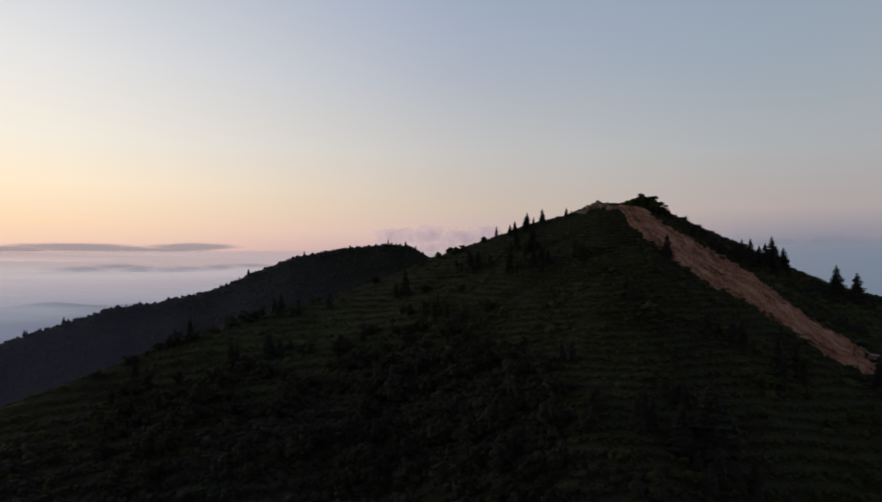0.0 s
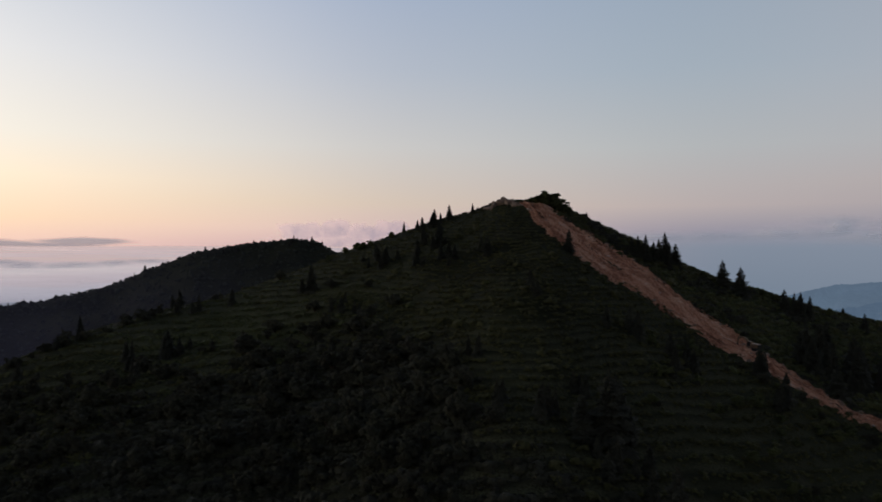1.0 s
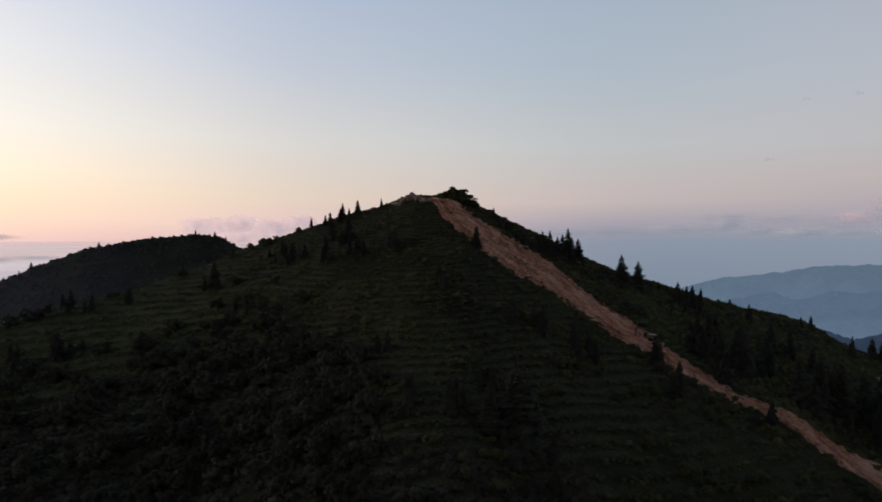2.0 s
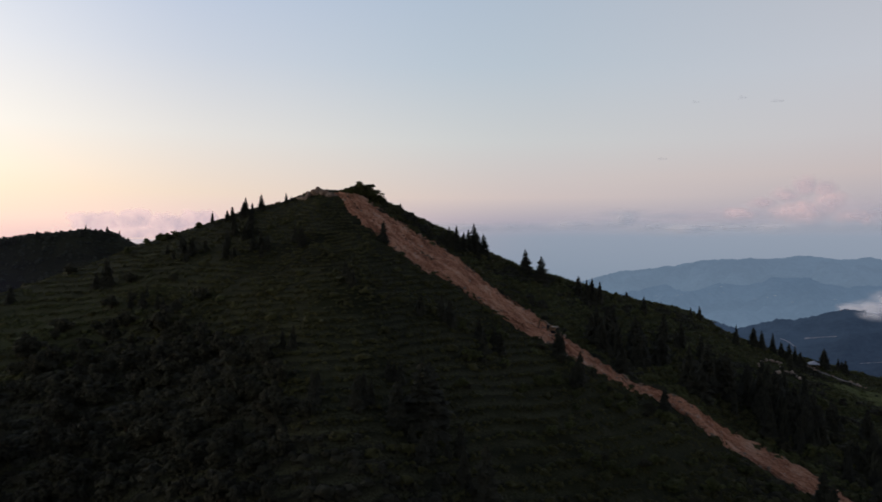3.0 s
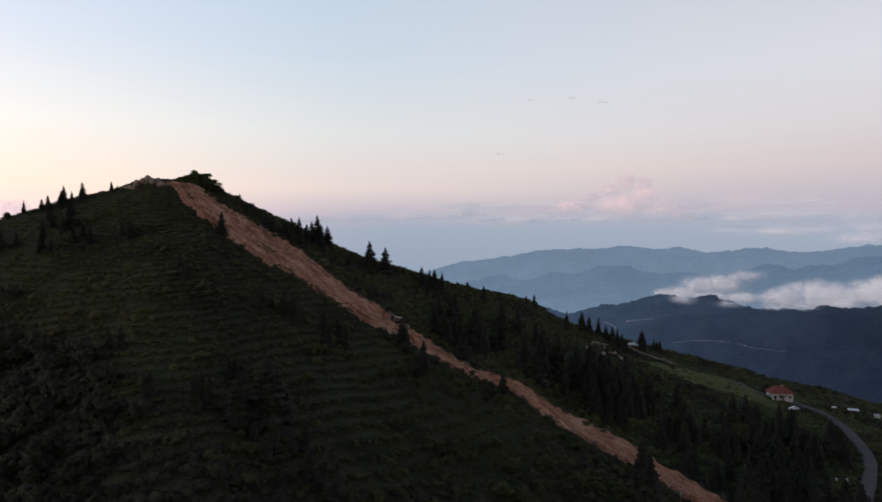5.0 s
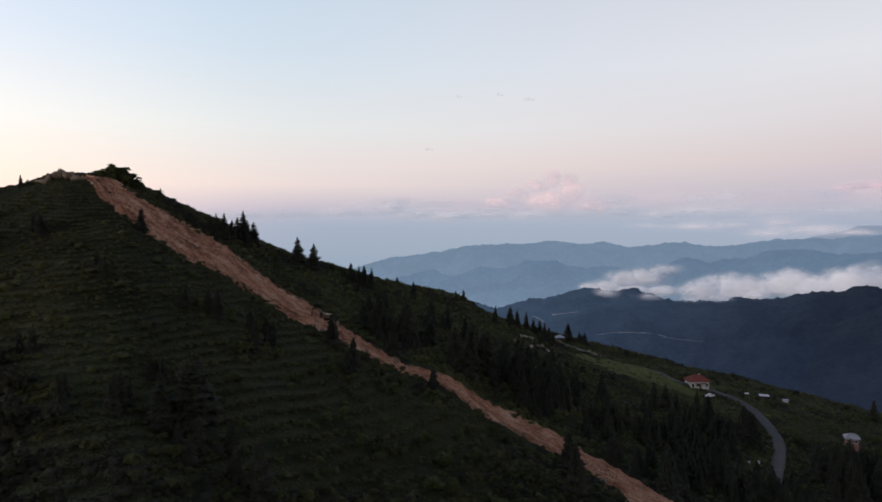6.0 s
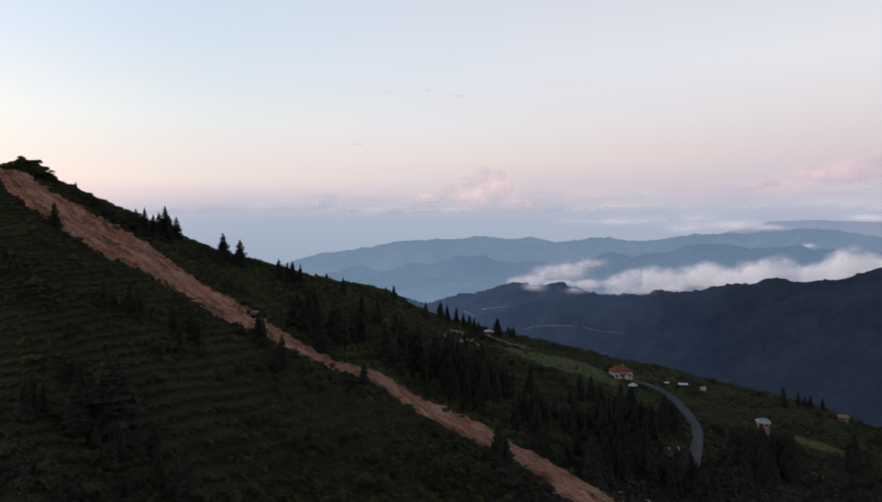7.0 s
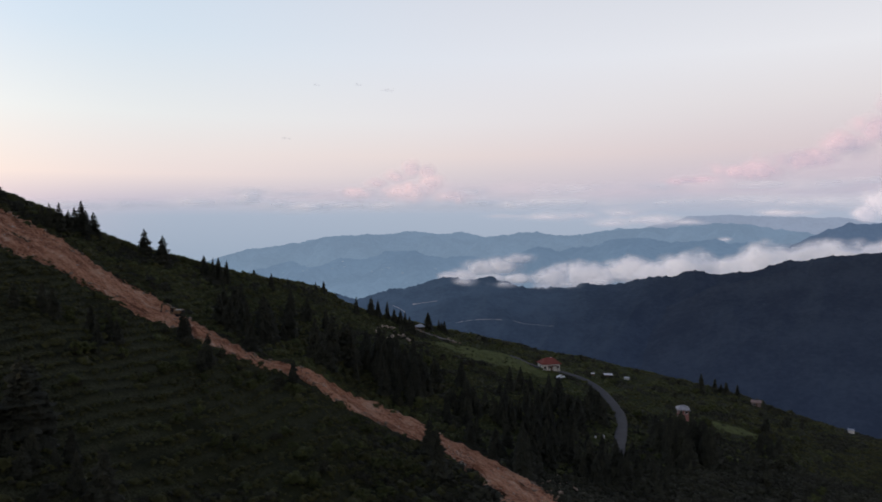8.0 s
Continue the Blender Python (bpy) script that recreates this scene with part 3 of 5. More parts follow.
cloud("backdrop_cloud_bank", bank(3, 61.2, 93, low_crest, 24, 2.3, 1.25), 1780, MAT_WHITE, "white low cloud bank lying along the wooded ridge", 201, 0.045, 1.3, 0.6, 1.3, 0.7, 5, 1.0)
MAT_TUFT = cloud_material("thin_cloud", (0.36, 0.36, 0.38, 1), lin(134, 142, 161), lin(198, 195, 203), 0.66, 0.9)
cloud("backdrop_cloud_tuft", [(53.0, -5.0, 1.5, 0.6), (54.1, -5.0, 1.8, 0.95), (55.6, -4.3, 2.1, 1.0), (57.2, -4.1, 2.3, 1.0), (58.3, -3.6, 1.9, 0.6), (58.4, -5.2, 1.6, 0.6), (56.0, -5.2, 2.4, 0.6)], 1760, MAT_TUFT, "ragged white cloud tuft drifting over the ridge", 223, 0.035, 1.0, 0.8, 1.3, 0.6, 5, 0.25)
MAT_WISP = cloud_material("wisp_cloud", (0.4, 0.4, 0.42, 1), lin(142, 149, 167), lin(196, 194, 203), 0.75, 0.6)
cloud("backdrop_wisp", [(60.5, -5.75, 1.6, 0.35), (62.6, -5.6, 1.5, 0.4), (65.0, -5.35, 1.6, 0.3), (57.5, -5.6, 1.8, 0.4), (54.2, -5.4, 1.5, 0.5)], 1600, MAT_WISP, "thin wisps of cloud spilling over the ridge", 231, 0.04, 0.8, 1.1, 1.5, 0.7)
cloud("backdrop_pink_cumulus", [(49.8, 3.7, 1.4, 0.95), (51.1, 3.5, 1.1, 0.95), (48.5, 3.1, 1.6, 0.85), (47.1, 2.6, 1.6, 0.65), (51.4, 2.6, 1.4, 1.1), (49.7, 1.9, 3.4, 1.1), (45.4, 1.8, 2.1, 0.55), (53.2, 1.5, 2.6, 0.7)], 4700, MAT_PINK, "small pink evening cumulus cloud over the horizon", 245, 0.036, 1.0, 0.85, 1.0, 0.6, 5)
MAT_ROSE = cloud_material("rosy_cloud", (0.2, 0.17, 0.17, 1), lin(192, 176, 187), lin(252, 218, 212), 1.18, 0.95)
cloud("backdrop_cumulus_west", [(-3.3, 1.0, 2.2, 0.95), (-1.2, 1.2, 2.2, 0.95), (1.2, 1.0, 2.4, 0.95), (3.4, 1.4, 1.8, 0.8), (0, 0.3, 6.0, 0.9)], 4700, MAT_ROSE, "small rosy cumulus cloud beside the afterglow", 261, 0.036, 0.7, 0.42, 1.0, 1.0, 5)
MAT_TOWER = cloud_material("tower_cloud", (0.15, 0.14, 0.15, 1), lin(174, 168, 186), lin(234, 202, 209), 0.86, 0.85)
cloud("backdrop_cumulus_east", [(84.9, 7.3, 1.6, 1.3), (83.9, 5.9, 1.9, 1.4), (82.2, 4.8, 2.3, 1.2), (79.3, 4.0, 3.3, 1.0), (76, 3.2, 3.6, 0.9), (72.0, 2.6, 3.4, 0.45), (88, 6.0, 3.5, 4.0)], 4700, MAT_TOWER, "towering pink evening cumulus cloud", 281, 0.06, 1.1, 0.8, 1.0, 0.7, 5)
MAT_PALE = cloud_material("pale_cumulus", (0.2, 0.2, 0.21, 1), lin(184, 182, 196), lin(226, 214, 220), 0.9, 0.9)
cloud("backdrop_cumulus_low", [(84.4, 0.9, 1.5, 1.6), (83.3, 0.0, 1.3, 0.8), (86.5, 1.2, 2.6, 2.0)], 4600, MAT_PALE, "pale cumulus cloud standing behind the spur", 287, 0.05, 0.9, 0.7, 1.0, 0.6, 5)
cloud("backdrop_puffs", [(37.2, 1.5, 1.3, 0.8), (39.0, 0.9, 2.0, 0.5), (42.0, 0.7, 2.6, 0.4), (45.0, 0.8, 2.6, 0.45), (55.5, 1.0, 2.6, 0.5), (58.5, 0.8, 2.6, 0.45)], 4650, MAT_VEIL, "low row of pale rosy cloud puffs over the horizon", 251, 0.05, 1.1, 0.9, 1.5, 0.6, 4)
MAT_LILAC = cloud_material("lilac_cloud", (0.15, 0.14, 0.15, 1), lin(186, 181, 195), lin(222, 203, 209), 0.87, 0.6)
cloud("backdrop_lilac_veil", [(44, 1.6, 8, 1.0), (52, 2.0, 9, 1.3), (59, 1.9, 8, 1.2), (90, 4.2, 9, 3.0), (82, 3.2, 8, 2.0), (74, 2.4, 8, 1.5), (66, 1.9, 7, 1.1)], 4790, MAT_LILAC, "broad soft lilac evening cloud low over the horizon", 291, 0.08, 2.4, 1.3, 2.0, 0.35)
cloud("backdrop_veil", bank(7, 24, 95, lambda b: 0.9, 26, 5.5, 0.75) + bank(8, 36, 95, lambda b: 1.7 + (b - 36) * 0.012, 13, 4.5, 0.6), 4850, MAT_VEIL, "soft grey bands of evening cloud over the horizon", 301, 0.06, 1.8, 1.1, 2.6, 0.8)
MAT_TORN = cloud_material("torn_cloud", (0.2, 0.2, 0.21, 1), lin(176, 177, 193), lin(214, 206, 213), 0.84, 0.9)
cloud("backdrop_range_cloud", [(68, -0.5, 6.5, 0.6), (61, -0.2, 6.0, 0.5), (66, -0.7, 3.4, 0.45), (69, -0.4, 3.0, 0.55), (71.5, -0.6, 2.4, 0.4), (63, -0.1, 4.2, 0.6), (66.5, 0.1, 2.6, 0.6), (58, -0.1, 4.5, 0.35), (74.2, -1.9, 0.9, 0.28), (78, 0.1, 3.0, 0.3)], 3300, MAT_TORN, "torn pale cloud lying against the far range", 341, 0.045, 1.2, 1.2, 2.2, 0.9)
for b, e, w in ((39.8, 6.1, 0.35), (45.5, 10.38, 0.3), (47.8, 9.95, 0.45), (42.2, 10.27, 0.3)):
    cloud("backdrop_cloud_shred", [(b, e, w, 0.2), (b + w, e - 0.05, w * 0.6, 0.12)], 4600, MAT_SHRED, "tiny grey shred of evening cloud high over the horizon", int(b * 10), 0.03, 0.3, 1.2, 1.5, 0.8)
cloud("backdrop_streak_low", bank(10, -28, -15, lambda b: -1.35, 7, 3.0, 0.42), 2300, MAT_DUSK, "thin grey streak of cloud over the fog sea", 361, 0.06, 1.1, 1.0, 4.0, 0.9)
cloud("backdrop_streak", bank(9, -46, -17, lambda b: 0.2 - abs(b + 30) * 0.004, 9, 5.0, 0.24), 4750, MAT_DUSK, "thin grey streak of cloud over the fog sea", 321, 0.06, 1.2, 0.75, 5.0, 0.9)


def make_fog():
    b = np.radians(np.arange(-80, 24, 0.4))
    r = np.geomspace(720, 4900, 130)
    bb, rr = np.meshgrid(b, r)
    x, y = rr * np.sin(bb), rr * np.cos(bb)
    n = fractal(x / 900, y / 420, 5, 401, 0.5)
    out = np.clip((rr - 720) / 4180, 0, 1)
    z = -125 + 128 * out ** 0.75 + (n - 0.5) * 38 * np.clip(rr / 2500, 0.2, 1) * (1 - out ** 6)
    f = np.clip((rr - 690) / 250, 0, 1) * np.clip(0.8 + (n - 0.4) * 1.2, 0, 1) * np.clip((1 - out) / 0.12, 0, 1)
    # painted light rises with elevation, from hill shade to afterglow
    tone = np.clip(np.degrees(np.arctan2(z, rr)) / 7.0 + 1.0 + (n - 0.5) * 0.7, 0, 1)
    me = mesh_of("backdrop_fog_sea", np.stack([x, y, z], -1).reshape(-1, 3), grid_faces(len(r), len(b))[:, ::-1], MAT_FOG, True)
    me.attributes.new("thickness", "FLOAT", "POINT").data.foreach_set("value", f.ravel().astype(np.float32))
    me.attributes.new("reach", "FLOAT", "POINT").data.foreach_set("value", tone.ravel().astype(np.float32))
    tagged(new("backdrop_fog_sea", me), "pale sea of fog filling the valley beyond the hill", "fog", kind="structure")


make_fog()


# pale light of the mist is its own glow, lightening the hill behind
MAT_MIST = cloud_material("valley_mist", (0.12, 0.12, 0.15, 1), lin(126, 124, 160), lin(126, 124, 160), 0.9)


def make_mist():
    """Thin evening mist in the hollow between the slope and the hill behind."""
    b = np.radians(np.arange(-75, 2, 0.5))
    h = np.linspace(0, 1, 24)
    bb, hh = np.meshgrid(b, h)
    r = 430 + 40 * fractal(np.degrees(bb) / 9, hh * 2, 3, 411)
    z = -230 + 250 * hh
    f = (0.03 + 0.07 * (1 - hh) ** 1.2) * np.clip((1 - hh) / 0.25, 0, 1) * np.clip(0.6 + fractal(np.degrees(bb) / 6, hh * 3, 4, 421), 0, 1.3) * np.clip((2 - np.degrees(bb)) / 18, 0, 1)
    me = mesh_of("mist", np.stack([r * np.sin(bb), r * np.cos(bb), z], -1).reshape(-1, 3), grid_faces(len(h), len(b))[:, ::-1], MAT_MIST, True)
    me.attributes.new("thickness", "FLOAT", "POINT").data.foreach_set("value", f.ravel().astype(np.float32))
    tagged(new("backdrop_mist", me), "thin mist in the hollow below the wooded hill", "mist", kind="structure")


make_mist()


# ---- conifers ----
def fir_meshes(seed, slim):
    """Trunk and crown of a fir one metre high."""
    rng = random.Random(seed)
    v, f = [], []
    for k, (h, w) in enumerate(((0, 0.022), (0.12, 0.017), (0.55, 0.010), (0.99, 0.002))):
        for i in range(7):
            a = i * math.tau / 7
            v.append((w * math.cos(a), w * math.sin(a), h - (0.06 if k == 0 else 0)))
        if k:
            f += [((k - 1) * 7 + i, (k - 1) * 7 + (i + 1) % 7, k * 7 + (i + 1) % 7, k * 7 + i) for i in range(7)]
    trunk = mesh_of("trunk", v, f, MAT_BARK)
    v, f = [], []
    lean = rng.uniform(-0.01, 0.01)
    whorls = 21
    for k in range(whorls):
        t = k / (whorls - 1)
        h = 0.05 + 0.92 * t
        reach = (0.32 * slim) * (1 - t) ** 0.75 * rng.uniform(0.75, 1.12) + 0.016
        count = max(5, int(13 - 7 * t))
        turn = rng.uniform(0, math.tau)
        for i in range(count):
            a = turn + i * math.tau / count + rng.uniform(-0.25, 0.25)
            L = reach * rng.uniform(0.6, 1.12)
            drop = L * rng.uniform(0.1, 0.5) * (1 - t * 1.4)
            hh = h + rng.uniform(-0.018, 0.018)
            ca, sa = math.cos(a), math.sin(a)
            w = max(0.014, L * 0.36)

            def pt(d, s, z):
                return (ca * d - sa * s + lean * hh, sa * d + ca * s, hh + z)
            q = len(v)
            # a spray of needles: ridge, two hanging wings and a ragged tip
            v += [pt(0, 0, 0.014), pt(L * 0.55, 0, -drop * 0.35 + 0.014), pt(L, rng.uniform(-w, w) * 0.3, -drop),
                  pt(L * 0.35, w * 0.9, -drop * 0.5 - 0.024), pt(L * 0.8, w * 0.75, -drop - 0.02), pt(L * 0.35, -w * 0.9, -drop * 0.5 - 0.024), pt(L * 0.8, -w * 0.75, -drop - 0.02)]
            f += [(q, q + 1, q + 3), (q + 1, q + 4, q + 3), (q + 1, q + 2, q + 4), (q, q + 5, q + 1), (q + 1, q + 5, q + 6), (q + 1, q + 6, q + 2)]
    q = len(v)
    v += [(0.01 + lean, 0, 0.93), (-0.005 + lean, 0.009, 0.93), (-0.005 + lean, -0.009, 0.93), (lean, 0, 1.02)]
    f += [(q, q + 1, q + 3), (q + 1, q + 2, q + 3), (q + 2, q, q + 3)]
    return trunk, mesh_of("crown", v, f, MAT_FIR)


FIR_KINDS = [fir_meshes(500 + i, s) for i, s in enumerate((0.9, 1.1, 0.75, 1.0, 1.25))]
FIR_RNG = random.Random(77)
FIR_REST = {}


def fir(p, height, label="dark green fir tree standing on the slope", group="firs on the slope", single=True):
    """One fir; in the thick of a stand it joins the rest of the stand instead."""
    k, w = FIR_RNG.randrange(5), height * FIR_RNG.uniform(0.85, 1.15)
    m = Matrix.Translation(p) @ pose(0, 0, 0, FIR_RNG.uniform(-2, 2), FIR_RNG.uniform(-2, 2), FIR_RNG.uniform(0, 360)) @ Matrix.Diagonal((w, w, height, 1))
    if not single:
        FIR_REST.setdefault(label, []).append((FIR_KINDS[k], m))
        return
    ob = thing("fir_tree", label, "tree", group, m)
    part("trunk", FIR_KINDS[k][0], ob)
    part("crown", FIR_KINDS[k][1], ob)


def join_rest(name, rest_by_label, category, names):
    """The plants inside the thickets, one object for each thicket."""
    for label, rest in rest_by_label.items():
        ob = tagged(new(name), label, category, kind="stuff")
        for which, part_name in enumerate(names):
            verts, faces, total = [], [], 0
            for pair, m in rest:
                v = np.array([tuple(q.co) for q in pair[which].vertices])
                f = np.array([tuple(q.vertices) for q in pair[which].polygons])
                a = np.array(m)
                verts.append(v @ a[:3, :3].T + a[:3, 3])
                faces.append(f + total)
                total += len(v)
            part(part_name, mesh_of(part_name, np.concatenate(verts), np.concatenate(faces), rest[0][0][which].materials[0]), ob)


# bearing, elevation of the foot, angle that the tree spans
SKYLINE_WEST = [(4.5, 1.12, 0.92), (5.6, 1.31, 0.86), (6.0, 1.4, 1.04), (6.8, 1.58, 1.22), (7.0, 1.67, 1.45), (7.5, 1.85, 0.9), (8.2, 2.21, 1.22), (10.1, 2.74, 0.81), (10.5, 2.83, 0.4), (6.1, 0.3, 1.46), (7.3, 0.21, 1.68)]
SKYLINE_EAST = [(19.2, 2.12, 0.69), (22.7, -0.63, 1.44), (23.2, -0.79, 1.72), (23.7, -0.96, 1.93), (24.3, -1.12, 1.59), (24.7, -1.2, 1.83), (25.2, -1.28, 2.37), (25.5, -1.27, 1.73), (26.0, -1.51, 1.81), (29.4, -3.0, 2.05), (30.6, -3.7, 2.25), (17.8, -0.39, 1.79)]
SLOPE_WEST = [(-2.9, -3.64, 2.2), (-19.6, -6.7, 1.66), (-21.1, -7.48, 1.18), (-12.8, -4.54, 1.33), (-23.5, -9.42, 1.32), (-9.0, -4.59, 1.26), (-28.2, -5.08, 0.48), (-11.0, -0.26, 0.4), (-7.4, 0.01, 0.46), (-4.3, 0.38, 0.55), (-15.3, -1.94, 0.53)]
SPUR = [(33.6, -4.78, 1.77), (34.2, -4.95, 1.67), (34.6, -5.03, 1.8), (35.2, -5.12, 1.63), (37.3, -4.64, 0.5), (38.6, -5.95, 1.38), (39.9, -5.57, 0.62), (42.1, -6.3, 0.97), (42.7, -6.37, 1.14), (45.3, -7.99, 1.46), (46.5, -8.02, 1.41), (47.1, -8.24, 1.36), (47.8, -8.37, 1.39), (48.4, -8.66, 1.08), (51.1, -9.14, 1.14), (51.18, -9.3, 1.42), (52.0, -9.48, 1.0), (52.25, -9.5, 0.8), (52.5, -9.53, 0.95), (48.9, -8.9, 1.2), (49.3, -9.1, 1.3), (49.6, -9.3, 1.1), (49.0, -9.6, 1.4), (49.9, -9.75, 1.2)]
TRACKSIDE = [(32.0, -9.5, 2.25), (32.3, -9.45, 1.7), (33.7, -11.4, 2.4), (33.2, -11.8, 1.6), (40.2, -13.13, 1.65), (41.8, -14.22, 0.67), (14.8, -3.2, 1.44), (21.5, -14.65, 4.62), (20.8, -6.43, 1.82), (25.6, -8.49, 2.03), (51.2, -19.11, 2.99), (12.3, -12.88, 1.37)]
LOWER = [(57.8, -14.15, 2.03), (58.7, -14.04, 1.85), (59.5, -14.29, 1.41), (72.7, -13.56, 1.5), (73.7, -13.47, 1.16), (74.15, -13.5, 0.8), (74.5, -13.48, 0.94), (75.3, -13.49, 0.86), (70.4, -17.46, 2.26), (71.2, -17.8, 2.96), (72.0, -17.71, 2.65), (72.9, -17.62, 2.23), (69.8, -17.93, 1.65), (51.8, -20.8, 3.81), (64.1, -16.04, 1.93), (65.2, -16.27, 2.0), (36.3, -7.76, 1.97), (53.9, -13.94, 2.22), (48.3, -12.13, 1.9), (49.9, -12.59, 2.68), (47.0, -12.55, 2.68), (44.7, -12.04, 3.57), (43.3, -11.56, 3.57), (42.0, -11.51, 3.33), (38.0, -9.15, 3.09), (21.1, -15.34, 5.72), (26.1, -20.68, 4.2)]


def crest_spot(b, e):
    """A point on the slope, or on the hill behind it where the slope does not reach so high."""
    p = spot(b, e)
    if math.degrees(math.atan2(p.z, p.to_2d().length)) > e - 0.6:
        return p
    r = np.arange(470, 760, 1.0)
    x, y = r * math.sin(radians(b)), r * math.cos(radians(b))
    z = land(x, y)
    hit = np.nonzero(np.degrees(np.arctan2(z, r)) >= e)[0]
    i = hit[0] if len(hit) else int(np.argmax(np.arctan2(z, r)))
    return Vector((x[i], y[i], z[i]))


for rows_, label, group in ((SKYLINE_WEST, "slim dark fir on the shoulder below the peak", "firs on the western skyline"), (SKYLINE_EAST, "dark fir tree on the ridge beside the cut", "firs on the eastern skyline"),
                            (SLOPE_WEST, "dark fir tree on the shaded western slope", "firs on the western slope"), (SPUR, "dark fir tree along the crest of the spur", "firs along the spur"),
                            (TRACKSIDE, "dark fir tree beside the bare rubble cut", "firs beside the cut"), (LOWER, "tall dark fir tree low on the slope", "firs low on the slope")):
    for b, e, a in rows_:
        p = crest_spot(b, e)
        reach = p.to_2d().length
        fir(p, max(1.5, reach * (math.tan(radians(e + a)) - math.tan(radians(e)))), label, group)


# ---- stands of firs: bearings, elevations of the feet, number, heights ----
def stand(seed, b0, b1, e0, e1, count, low, high, label, group):
    rng = random.Random(seed)
    groves = [(rng.random(), rng.uniform(-1.3, 1.3)) for _ in range(max(3, count // 5))]
    for _ in range(count):
        t, off = rng.choice(groves)
        b = b0 + (b1 - b0) * t + rng.gauss(0, 0.45)
        e = e0 + (e1 - e0) * t + off + rng.gauss(0, 0.35)
        p = spot(b, e)
        if not blocked(np.array([p.x]), np.array([p.y]), 1.5)[0]:
            fir(p, (low * 0.55 + (high * 1.1 - low * 0.55) * rng.random() ** 0.8), label, group, False)


def crest_firs():
    rng = random.Random(515)
    for _ in range(26):
        b = rng.uniform(-31, -1)
        p = crest_spot(b, float(np.interp(b, FINE, HILL_E)) - rng.uniform(0.0, 0.5))
        fir(p, rng.uniform(3.0, 6.5), "slim dark fir on the crest of the wooded hill", "firs on the wooded hill")


crest_firs()


def near_line(x, y, line, reach):
    """True where x, y lies within reach (one number, or one for each point of the line) of the line."""
    hit = np.zeros(len(x), bool)
    for i in range(0, len(x), 4000):
        d = np.hypot(x[i:i + 4000, None] - line[None, :, 0], y[i:i + 4000, None] - line[None, :, 1])
        hit[i:i + 4000] = (d < reach).any(1)
    return hit


CUT_MID = (CUT_W + CUT_E) / 2
d_ = np.gradient(CUT_MID, axis=0)
d_ /= np.linalg.norm(d_, axis=1)[:, None]
CUT_HALF = np.abs((CUT_E - CUT_W)[:, 0] * d_[:, 1] - (CUT_E - CUT_W)[:, 1] * d_[:, 0]) / 2
CLEARINGS = []


def blocked(x, y, margin=0.0):
    out = near_line(x, y, CUT_MID, CUT_HALF * 0.96 + margin) | near_line(x, y, ROAD, 3.0 + margin) | near_line(x, y, PAD, 4.6 + margin) | ((meadow_mask(x, y) > 0.35) & (bumps(x * 3.1, y * 3.1, 45) < 0.82))
    for c in CLEARINGS:
        out |= np.hypot(x - c[0], y - c[1]) < c[2] + margin
    return out


PAD = smooth_line([tuple(spot(*q).to_2d()) for q in ((49.6, -9.0), (50.4, -9.35), (51.5, -9.75), (52.6, -10.1), (53.4, -10.3))], 12)
MAT_GRAVEL = mottled("pale_gravel", [(0.0, (0.1171, 0.1024, 0.0878, 1)), (1.0, (0.2091, 0.1882, 0.1673, 1))], 0.4, 0.95, 8, 0.5, 0.05)
make_strip("gravel_lane", PAD, 2.8, MAT_GRAVEL, "pale gravel lane along the top of the spur", "lane", 0.14)
CLEARINGS += [(*spot(61.95, -13.2).to_2d(), 3.5), (*spot(47.7, -9.4).to_2d(), 5.5), (*spot(48.6, -10.1).to_2d(), 5.5), (*spot(48.2, -10.8).to_2d(), 5), (*spot(61.1, -12.2).to_2d(), 9), (*spot(71.4, -15.3).to_2d(), 5), (*spot(65.7, -12.6).to_2d(), 3), (*spot(50.5, -9.4).to_2d(), 3), (*spot(64.75, -17.75).to_2d(), 3.5), (*spot(69.6, -16.1).to_2d(), 2.5)]

def grove(seed, b0, e0, wide, deep, count, low, high, label, group):
    """A close clump of firs round one spot."""
    rng = random.Random(seed)
    for i in range(count):
        p = spot(b0 + rng.gauss(0, wide), e0 + rng.gauss(0, deep))
        if not blocked(np.array([p.x]), np.array([p.y]), 1.2)[0]:
            fir(p, rng.uniform(low, high), label, group, i < 7)


for i, (b, e, wide, deep, count) in enumerate(((35.6, -8.6, 0.5, 0.4, 5), (38.2, -10.2, 0.7, 0.6, 10), (40.6, -8.6, 0.6, 0.5, 3), (43.2, -11.2, 0.9, 0.6, 9), (46.4, -12.2, 0.8, 0.7, 17),
                                               (48.4, -13.0, 0.9, 0.8, 26), (50.2, -14.2, 0.8, 0.7, 22))):
    grove(810 + i, b, e, wide, deep, count, 5.0, 11.0, "tall dark fir tree in the stand below the spur", "firs in the stand below the spur")
for i, (b, e, wide, deep, count) in enumerate(((54.6, -15.6, 0.9, 0.5, 14), (58.0, -15.8, 1.0, 0.5, 14), (62.0, -17.4, 1.3, 0.6, 18), (64.3, -19.6, 1.1, 0.7, 14), (57.0, -19.3, 1.5, 0.7, 16))):
    grove(830 + i, b, e, wide, deep, count, 4.5, 9.0, "dark fir tree in the thicket above the road", "firs in the thicket by the road")
for i, (b, e, wide, deep, count) in enumerate(((68.8, -20.4, 1.8, 0.8, 14), (75.0, -19.0, 2.2, 0.8, 10))):
    grove(850 + i, b, e, wide, deep, count, 4.0, 7.0, "dark fir tree in the hollow below the road", "firs in the hollow")
